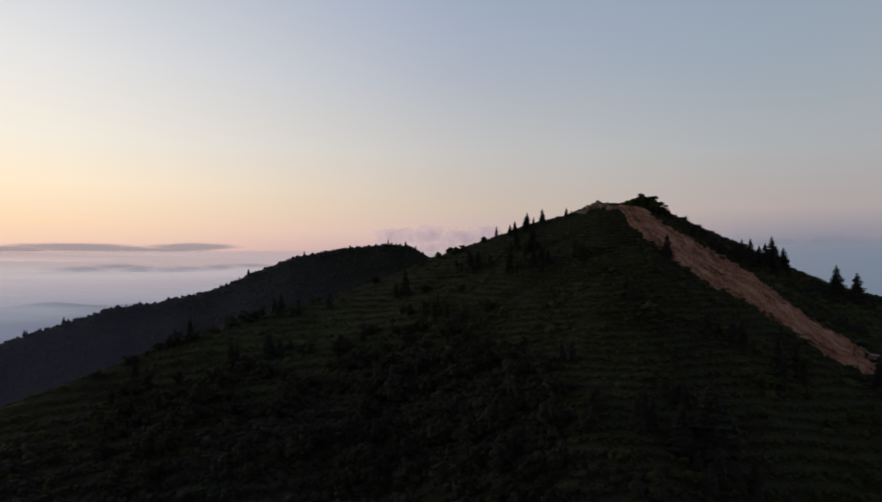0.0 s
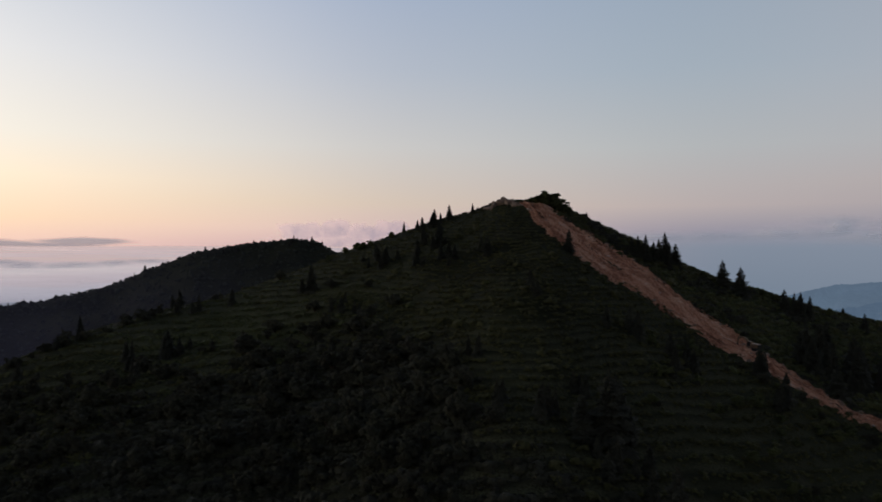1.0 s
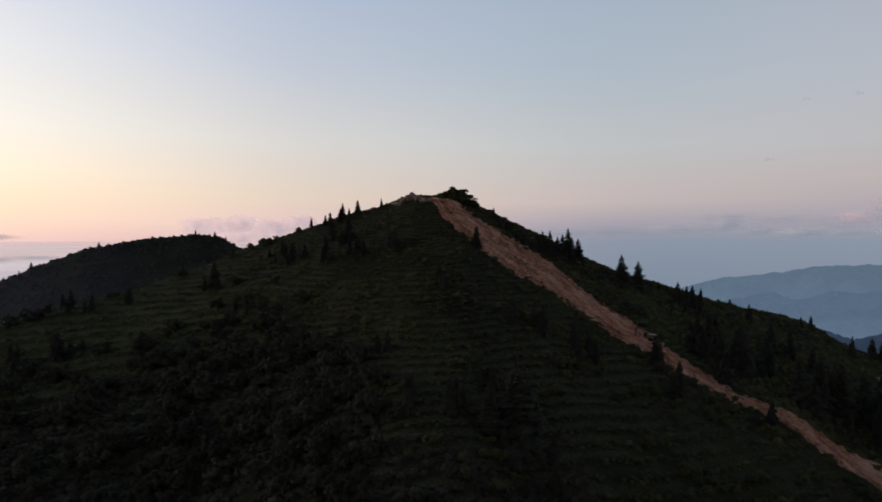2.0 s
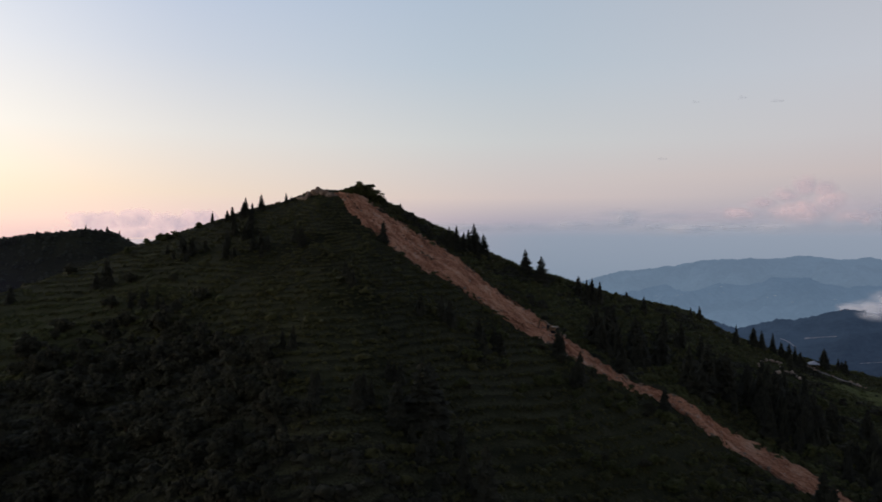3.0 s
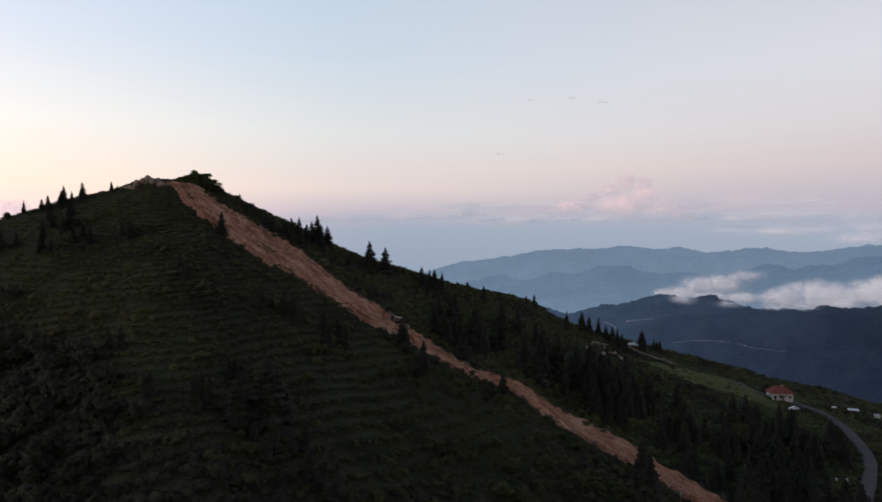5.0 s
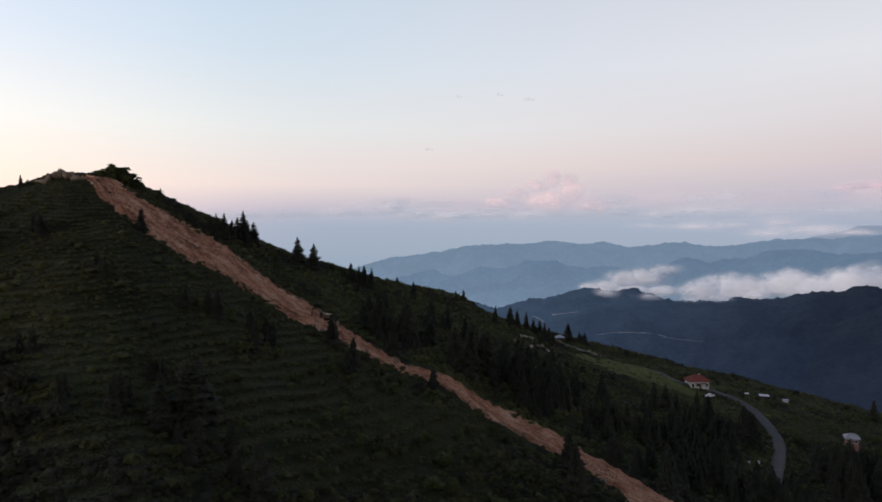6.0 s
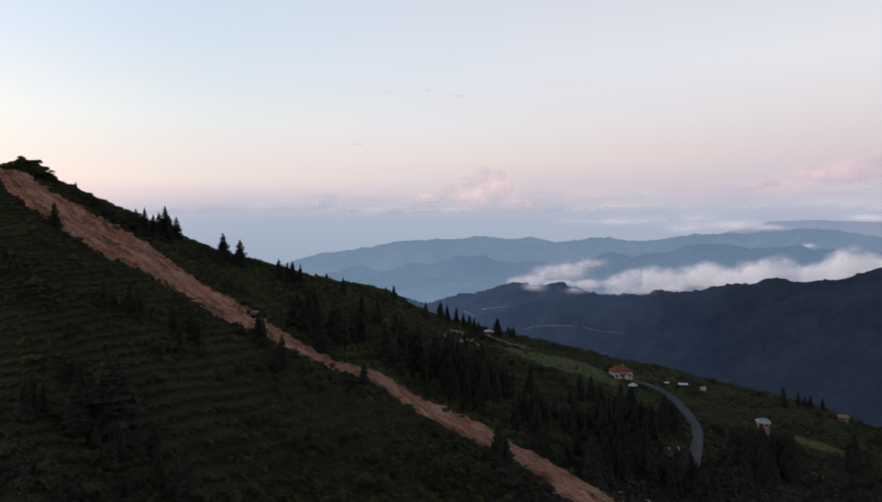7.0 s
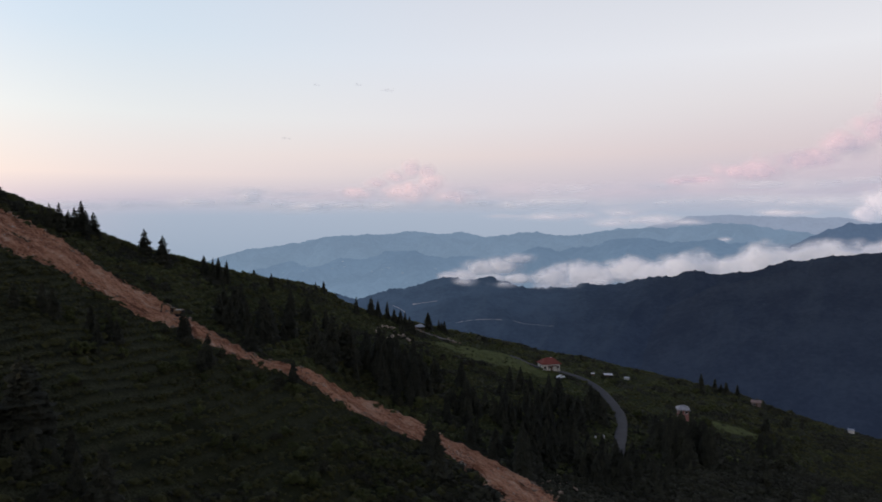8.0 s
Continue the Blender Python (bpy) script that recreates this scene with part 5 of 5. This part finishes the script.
# ---- buildings ----
def box(bm, cx, cy, cz, sx, sy, sz, bevel=0.0):
    made = bmesh.ops.create_cube(bm, size=1.0, matrix=Matrix.Translation((cx, cy, cz)) @ Matrix.Diagonal((sx, sy, sz, 1)))
    if bevel:
        edges = list({e for v in made["verts"] for e in v.link_edges})
        bmesh.ops.bevel(bm, geom=edges, offset=bevel, segments=1, affect="EDGES")


def solid(name, mat, *boxes, bevel=0.0):
    bm = bmesh.new()
    for b in boxes:
        box(bm, *b, bevel=bevel)
    me = bpy.data.meshes.new(name)
    bm.to_mesh(me)
    bm.free()
    me.materials.append(mat)
    return me


def roof_mesh(name, w, d, z, rise, over, mat, hip):
    """A tiled roof with thickness: hip is how far the ridge ends stand in."""
    W, D, t = w / 2 + over, d / 2 + over, 0.18
    v = []
    for lift in (0, t):
        v += [(-W, -D, z + lift), (W, -D, z + lift), (W, D, z + lift), (-W, D, z + lift), (-W + hip, 0, z + rise + lift), (W - hip, 0, z + rise + lift)]
    top = [(6, 7, 11, 10), (7, 8, 11), (8, 9, 10, 11), (9, 6, 10)]
    low = [tuple(i - 6 for i in reversed(q)) for q in top]
    rim = [(0, 1, 7, 6), (1, 2, 8, 7), (2, 3, 9, 8), (3, 0, 6, 9)]
    return mesh_of(name, v, top + low + rim, mat)


MAT_PLASTER = mottled("white_plaster", [(0.0, (0.5, 0.47, 0.43, 1)), (1.0, (0.76, 0.72, 0.67, 1))], 0.8, 0.9, 6, 0.2, 0.01)
MAT_TIMBER = mottled("red_brown_boards", [(0.0, (0.1, 0.06, 0.045, 1)), (1.0, (0.17, 0.105, 0.08, 1))], 1.2, 0.8, 6, 0.3, 0.02)
MAT_PINKWALL = mottled("faded_pink_boards", [(0.0, (0.24, 0.1, 0.09, 1)), (1.0, (0.4, 0.2, 0.18, 1))], 1.2, 0.85, 6, 0.3, 0.02)
MAT_FADED = mottled("faded_plaster", [(0.0, (0.2, 0.135, 0.115, 1)), (1.0, (0.31, 0.23, 0.2, 1))], 1.2, 0.85, 6, 0.3, 0.02)
MAT_TILE = mottled("red_roof_tiles", [(0.0, (0.16, 0.044, 0.034, 1)), (1.0, (0.26, 0.074, 0.056, 1))], 1.5, 0.85, 6, 0.4, 0.03)
MAT_TIN = mottled("pale_sheet_roof", [(0.0, (0.288, 0.32, 0.368, 1)), (1.0, (0.464, 0.488, 0.528, 1))], 0.8, 0.5, 8, 0.2, 0.01, specular=0.5)
MAT_WHITE_SHEET = mottled("white_sheet_roof", [(0.0, (0.52, 0.53, 0.56, 1)), (1.0, (0.72, 0.72, 0.74, 1))], 0.8, 0.5, 8, 0.2, 0.01, specular=0.4)
MAT_SHEET = mottled("weathered_sheet_roof", [(0.0, (0.2, 0.2, 0.22, 1)), (1.0, (0.4, 0.39, 0.41, 1))], 0.9, 0.6, 8, 0.3, 0.02, specular=0.4)
MAT_GLASS = mottled("dark_window_glass", [(0.0, (0.015, 0.018, 0.022, 1)), (1.0, (0.03, 0.035, 0.04, 1))], 1.0, 0.15, 4, 0.0, 0.01, specular=0.6)
MAT_PAINT = mottled("white_car_paint", [(0.0, (0.62, 0.63, 0.65, 1)), (1.0, (0.74, 0.75, 0.77, 1))], 1.0, 0.3, 5, 0.0, 0.01, specular=0.6)
MAT_RUBBER = mottled("tyre_rubber", [(0.0, (0.012, 0.012, 0.012, 1)), (1.0, (0.03, 0.03, 0.03, 1))], 4.0, 0.9)
MAT_STEEL = mottled("rim_steel", [(0.0, (0.3, 0.3, 0.32, 1)), (1.0, (0.45, 0.45, 0.47, 1))], 4.0, 0.4, specular=0.6)


def building(name, p, turn, w, d, storeys, walls, roof, rise, hip, label, category, floor_h=2.7, windows=3, door=True, over=0.6):
    ob = thing(name, label, category)
    top = 0.0
    for i in range(storeys):
        body = part("wall", solid("wall", walls[min(i, len(walls) - 1)], (0, 0, i * floor_h + floor_h / 2 - (1.2 if i == 0 else 0), w - 0.08 * i, d - 0.08 * i, floor_h + (2.4 if i == 0 else 0)), bevel=0.04), ob)
        for side in (-1, 1):
            for j in range(windows):
                if door and i == 0 and j == windows // 2 and side == -1:
                    continue
                x = (j - (windows - 1) / 2) * w / windows
                z = i * floor_h + 1.5
                y = side * (d / 2)
                fr = part("window", solid("window", MAT_PLASTER, (x, y, z + 0.62, 1.24, 0.12, 0.1), (x, y, z - 0.62, 1.3, 0.2, 0.1), (x - 0.57, y, z, 0.1, 0.12, 1.2), (x + 0.57, y, z, 0.1, 0.12, 1.2), (x, y, z, 0.06, 0.1, 1.2)), ob)
                part("pane", solid("pane", MAT_GLASS, (x, y, z, 1.06, 0.06, 1.16)), fr)
        for side in (-1, 1) if windows else ():
            x, z = side * (w / 2), i * floor_h + 1.5
            fr = part("window", solid("window", MAT_PLASTER, (x, 0, z + 0.62, 0.12, 1.24, 0.1), (x, 0, z - 0.62, 0.2, 1.3, 0.1), (x, -0.57, z, 0.12, 0.1, 1.2), (x, 0.57, z, 0.12, 0.1, 1.2)), ob)
            part("pane", solid("pane", MAT_GLASS, (x, 0, z, 0.06, 1.06, 1.16)), fr)
        top += floor_h
    if door:
        dr = part("door", solid("door", MAT_TIMBER, (0, -d / 2, 1.0, 1.0, 0.14, 2.0), bevel=0.02), ob, "brown boarded door")
        part("handle", solid("handle", MAT_STEEL, (0.36, -d / 2 - 0.1, 1.0, 0.12, 0.06, 0.04)), dr)
    part("roof", roof_mesh("roof", w, d, top + 0.002, rise, over, roof, hip), ob)
    ob.matrix_world = Matrix.Translation(p) @ pose(0, 0, 0, 0, 0, turn)
    return ob


def seated(b, e, sink=0.3):
    return spot(b, e) - Vector((0, 0, sink))


house_ = building("house", seated(61.0, -12.3), -38, 8.6, 6.4, 1, (MAT_PLASTER,), MAT_TILE, 2.5, 3.3, "white house with a red tiled hip roof beside the road", "house", 3.0, 4, True, 0.7)
part("chimney", solid("chimney", MAT_PLASTER, (1.2, 0.6, 5.2, 0.55, 0.55, 1.3), bevel=0.03), house_)
porch = part("porch", solid("porch", MAT_TIMBER, (0, -4.4, 2.4, 4.6, 1.7, 0.14)), house_, "timber porch roof over the door")
for x_ in (-2.4, 0, 2.4):
    part("post", solid("post", MAT_TIMBER, (x_ * 0.92, -5.1, 0.95, 0.12, 0.12, 2.8)), porch)
building("house", seated(71.4, -15.55, 0.6), -62, 4.2, 4.2, 2, (MAT_PINKWALL, MAT_PINKWALL), MAT_SHEET, 1.5, 1.7, "small faded red house with a grey sheet-metal roof among firs", "house", 2.4, 2)
building("shed", seated(65.7, -12.75, 0.5), -60, 3.7, 2.6, 1, (MAT_TIMBER,), MAT_WHITE_SHEET, 0.45, 0.1, "low brown shed under a white sheet roof above the road", "shed", 1.7, 0, False, 0.35)
building("shed", seated(64.5, -12.7, 0.4), -50, 1.5, 1.3, 1, (MAT_TIMBER,), MAT_WHITE_SHEET, 0.3, 0.1, "tiny brown shed with a white sheet roof in the pasture", "shed", 1.3, 0, False, 0.15)
building("shed", seated(67.15, -12.9, 0.4), -70, 2.4, 2.0, 1, (MAT_PLASTER,), MAT_TIN, 0.35, 0.1, "tiny white shed in the rough pasture", "shed", 1.5, 0, False, 0.15)
building("house", seated(76.6, -14.05, 0.5), -70, 4.2, 3.2, 1, (MAT_FADED,), MAT_FADED, 0.9, 0.3, "low faded pinkish house at the edge of the spur", "house", 2.4, 2)
building("shed", seated(82.8, -15.2), -75, 2.6, 2.0, 1, (MAT_PLASTER,), MAT_TIN, 0.5, 0.1, "small white shed below the spur", "shed", 1.9, 0, False, 0.2)


def hive(p, turn):
    ob = thing("white_box", "small white box standing among dark firs below the road", "box", "white boxes below the road")
    part("body", solid("body", MAT_PLASTER, (0, 0, 0.3, 0.6, 0.55, 0.8), bevel=0.03), ob)
    part("lid", solid("lid", MAT_WHITE_SHEET, (0, 0, 0.75, 0.7, 0.65, 0.1), bevel=0.02), ob)
    ob.matrix_world = Matrix.Translation(p) @ pose(0, 0, 0, 0, 0, turn)


for b, e, turn in ((64.1, -17.55, 20), (64.75, -17.5, 35), (65.4, -17.4, 50), (69.6, -15.9, 10)):
    hive(spot(b, e), turn)


def pavilion(p, turn):
    ob = thing("pavilion", "open pavilion with a white pointed canopy on the gravel lane", "pavilion")
    part("canopy", roof_mesh("canopy", 3.6, 3.6, 2.3, 1.1, 0.3, MAT_TIN, 2.0), ob)
    for x in (-1.7, 1.7):
        for y in (-1.7, 1.7):
            part("post", solid("post", MAT_TIMBER, (x, y, 0.9, 0.14, 0.14, 2.8)), ob)
    part("bench", solid("bench", MAT_TIMBER, (0, 0.6, 0.45, 1.8, 0.45, 0.06), (-0.8, 0.6, 0.1, 0.08, 0.4, 0.68), (0.8, 0.6, 0.1, 0.08, 0.4, 0.68)), ob)
    ob.matrix_world = Matrix.Translation(p) @ pose(0, 0, 0, 0, 0, turn)


pavilion(seated(50.5, -9.42, 0.1), -40)


def car(p, turn, label):
    ob = thing("car", label, "car")
    prof = [(-2.05, 0.35), (-2.1, 0.75), (-1.95, 0.95), (-1.3, 1.0), (-0.85, 1.42), (0.75, 1.45), (1.35, 1.0), (2.0, 0.9), (2.1, 0.6), (2.05, 0.35)]
    n = len(prof)
    v = [(x, s_ * (0.84 if z < 1.1 else 0.68), z) for s_ in (-1, 1) for x, z in prof]
    f = [tuple(range(n)), tuple(reversed(range(n, 2 * n)))] + [(i, i + n, (i + 1) % n + n, (i + 1) % n) for i in range(n)]
    part("body", mesh_of("body", v, f, MAT_PAINT), ob)
    part("windscreen", solid("windscreen", MAT_GLASS, (1.06, 0, 1.2, 0.3, 1.3, 0.3)), ob, "dark glass windscreen")
    for s_ in (-1, 1):
        part("side_window", solid("side_window", MAT_GLASS, (-0.1, s_ * 0.75, 1.2, 1.7, 0.06, 0.32)), ob)
        part("headlight", solid("headlight", MAT_STEEL, (2.04, s_ * 0.6, 0.72, 0.1, 0.32, 0.14)), ob)
        for x in (-1.3, 1.3):
            bm = bmesh.new()
            bmesh.ops.create_cone(bm, cap_ends=True, segments=16, radius1=0.32, radius2=0.32, depth=0.2, matrix=Matrix.Translation((x, s_ * 0.78, 0.32)) @ pose(0, 0, 0, 90))
            me = bpy.data.meshes.new("tyre")
            bm.to_mesh(me)
            bm.free()
            me.materials.append(MAT_RUBBER)
            wh = part("wheel", me, ob)
            part("rim", solid("rim", MAT_STEEL, (x, s_ * 0.88, 0.32, 0.3, 0.02, 0.3), bevel=0.008), wh)
    ob.matrix_world = Matrix.Translation(p) @ pose(0, 0, 0, 0, 0, turn)


def on_road(k, side):
    d = ROAD[k + 1] - ROAD[k]
    d = d / np.linalg.norm(d)
    q = ROAD[k] + np.array([d[1], -d[0]]) * side
    return at(q[0], q[1]) + Vector((0, 0, 0.45)), math.degrees(math.atan2(d[1], d[0]))


_, turn_ = on_road(27, 3.6)
car(spot(61.95, -13.05) + Vector((0, 0, 0.12)), turn_ + 55, "white parked car on the road verge below the house")


def loop_mesh(name, length, height, width, mat):
    """A closed track: a flat loop with rounded ends."""
    v, f, n = [], [], 20
    for i in range(n):
        a = i * math.tau / n
        x = (length / 2 - height / 2) * (1 if math.cos(a) > 0 else -1) + height / 2 * math.cos(a)
        z = height / 2 + height / 2 * math.sin(a)
        v += [(x, -width / 2, z), (x, width / 2, z)]
    f = [(2 * i, 2 * ((i + 1) % n), 2 * ((i + 1) % n) + 1, 2 * i + 1) for i in range(n)]
    return mesh_of(name, v, f + [tuple(2 * i for i in reversed(range(n))), tuple(2 * i + 1 for i in range(n))], mat)


def beam_mesh(name, line, width, mat):
    """A tapering arm in the xz plane: (x, z, depth) from joint to joint."""
    v, f = [], []
    for i, (x, z, d) in enumerate(line):
        k, j = max(i - 1, 0), min(i + 1, len(line) - 1)
        way = Vector((line[j][0] - line[k][0], line[j][1] - line[k][1])).normalized()
        for s_ in (-1, 1):
            for w_ in (-1, 1):
                v.append((x - way.y * s_ * d / 2, w_ * width / 2, z + way.x * s_ * d / 2))
        if i:
            q = 4 * i
            f += [(q - 4, q - 3, q + 1, q), (q - 2, q + 2, q + 3, q - 1), (q - 4, q, q + 2, q - 2), (q - 3, q - 1, q + 3, q + 1)]
    q = 4 * (len(line) - 1)
    return mesh_of(name, v, f + [(0, 2, 3, 1), (q, q + 1, q + 3, q + 2)], mat)


MAT_YELLOW = mottled("worn_yellow_paint", [(0.0, (0.11, 0.068, 0.036, 1)), (1.0, (0.19, 0.118, 0.062, 1))], 1.2, 0.5, 6, 0.2, 0.01, specular=0.4)


def excavator(p, turn):
    ob = thing("excavator", "muddy dull yellow tracked excavator on the edge of the rubble cut", "excavator")
    for s_ in (-1, 1):
        tr = part("track", loop_mesh("track", 3.6, 0.8, 0.55, MAT_RUBBER), ob, "black crawler track")
        tr.location = (0, s_ * 1.05, 0)
    part("undercarriage", solid("undercarriage", MAT_RUBBER, (0, 0, 0.6, 2.2, 1.7, 0.4), bevel=0.05), ob)
    part("engine_house", solid("engine_house", MAT_YELLOW, (-0.75, 0, 1.5, 2.4, 2.5, 1.2), bevel=0.12), ob)
    part("counterweight", solid("counterweight", MAT_RUBBER, (-2.05, 0, 1.35, 0.4, 2.4, 0.9), bevel=0.1), ob)
    cab = part("cab", solid("cab", MAT_YELLOW, (0.85, 0.72, 1.05, 1.3, 1.0, 0.5), (0.85, 0.72, 2.72, 1.36, 1.04, 0.14), (0.28, 0.72, 1.95, 0.14, 1.0, 1.5), (1.45, 0.26, 1.95, 0.1, 0.1, 1.5), (1.45, 1.18, 1.95, 0.1, 0.1, 1.5)), ob)
    part("cab_glass", solid("cab_glass", MAT_GLASS, (0.88, 0.72, 1.96, 1.1, 0.9, 1.36)), cab)
    part("boom", beam_mesh("boom", ((0.7, 1.3, 0.5), (2.0, 3.1, 0.65), (3.0, 3.7, 0.55), (4.6, 3.6, 0.35)), 0.42, MAT_YELLOW), ob)
    part("stick", beam_mesh("stick", ((4.2, 4.2, 0.3), (4.7, 3.5, 0.45), (5.0, 1.5, 0.25)), 0.32, MAT_YELLOW), ob)
    part("bucket", beam_mesh("bucket", ((5.1, 1.6, 0.3), (5.3, 1.0, 0.7), (4.9, 0.5, 0.6), (4.4, 0.5, 0.2)), 1.0, MAT_RUBBER), ob)
    ob.matrix_world = Matrix.Translation(p) @ pose(0, 0, 0, 0, 0, turn) @ Matrix.Scale(0.85, 4)


excavator(spot(31.5, -7.75) + Vector((0, 0, 0.35)), 122)


# ---- marks on the wooded hillside: pale lanes and clearings ----
def on_hill(ob_name, pairs, width, name, label, category):
    ob = bpy.data.objects[ob_name]
    rows_ = []
    line = smooth_line(pairs, 10)
    for b, e in line:
        way = Vector((math.sin(radians(b)) * math.cos(radians(e)), math.cos(radians(b)) * math.cos(radians(e)), math.sin(radians(e))))
        for k in (-1, 1):
            w2 = (way + Vector((0, 0, k * width * (0.4 + 1.2 * noise.noise(Vector((b * 3, e, 0))) ** 2 * 4)))).normalized()
            hit, place_, normal, _ = ob.ray_cast(Vector((0, 0, 0)), w2)
            rows_.append(place_ * 0.998 if hit else w2 * 1600)
    v = np.array([tuple(q) for q in rows_])
    me = mesh_of(name, v, grid_faces(len(line), 2), MAT_LANE)
    return tagged(new(name, me), label, category, kind="structure")


MAT_LANE = hazy("hillside_lane", (0.2, 0.18, 0.17, 1), lin(96, 99, 112), 0.75, 0.02, lin(96, 99, 112))
bpy.context.view_layer.update()
on_hill("backdrop_wooded_hill", [(49.9, -7.25), (50.6, -7.15), (51.3, -7.05), (51.9, -6.98)], 0.0008, "backdrop_lane", "pale quarry lane on the far hillside", "lane")
on_hill("backdrop_wooded_hill", [(48.3, -7.35), (48.8, -7.55), (49.3, -7.9)], 0.0009, "backdrop_lane", "pale bare earth on the far hillside", "lane")
on_hill("backdrop_wooded_hill", [(53.4, -8.74), (55.0, -8.5), (56.6, -8.46), (57.6, -8.5)], 0.00026, "backdrop_lane", "pale lane across the far wooded hillside", "lane")
on_hill("backdrop_wooded_hill", [(58.1, -8.55), (58.9, -8.75), (59.6, -8.82), (60.6, -8.9), (61.4, -8.92)], 0.00026, "backdrop_lane", "pale lane across the far wooded hillside", "lane")


def make_village():
    """Roofs scattered over the foothills, far too small to count."""
    rng = random.Random(88)
    ob = bpy.data.objects["backdrop_middle_range"]
    bm = bmesh.new()
    for _ in range(16):
        b, e = rng.gauss(46, 5), -4.5 + rng.gauss(0, 0.5)
        way = Vector((math.sin(radians(b)), math.cos(radians(b)), math.tan(radians(e)))).normalized()
        hit, where, normal, _ = ob.ray_cast(Vector((0, 0, 0)), way)
        if hit:
            box(bm, where.x, where.y, where.z + 1.5, rng.uniform(4, 9), rng.uniform(4, 7), rng.uniform(1.8, 3.2))
    me = bpy.data.meshes.new("backdrop_village")
    bm.to_mesh(me)
    bm.free()
    me.materials.append(hazy("far_roofs", (0.2, 0.2, 0.2, 1), lin(116, 135, 155), 0.8, 0.02, lin(116, 135, 155)))
    tagged(new("backdrop_village", me), "pale specks of distant houses on the foothills", "houses", kind="stuff")


make_village()
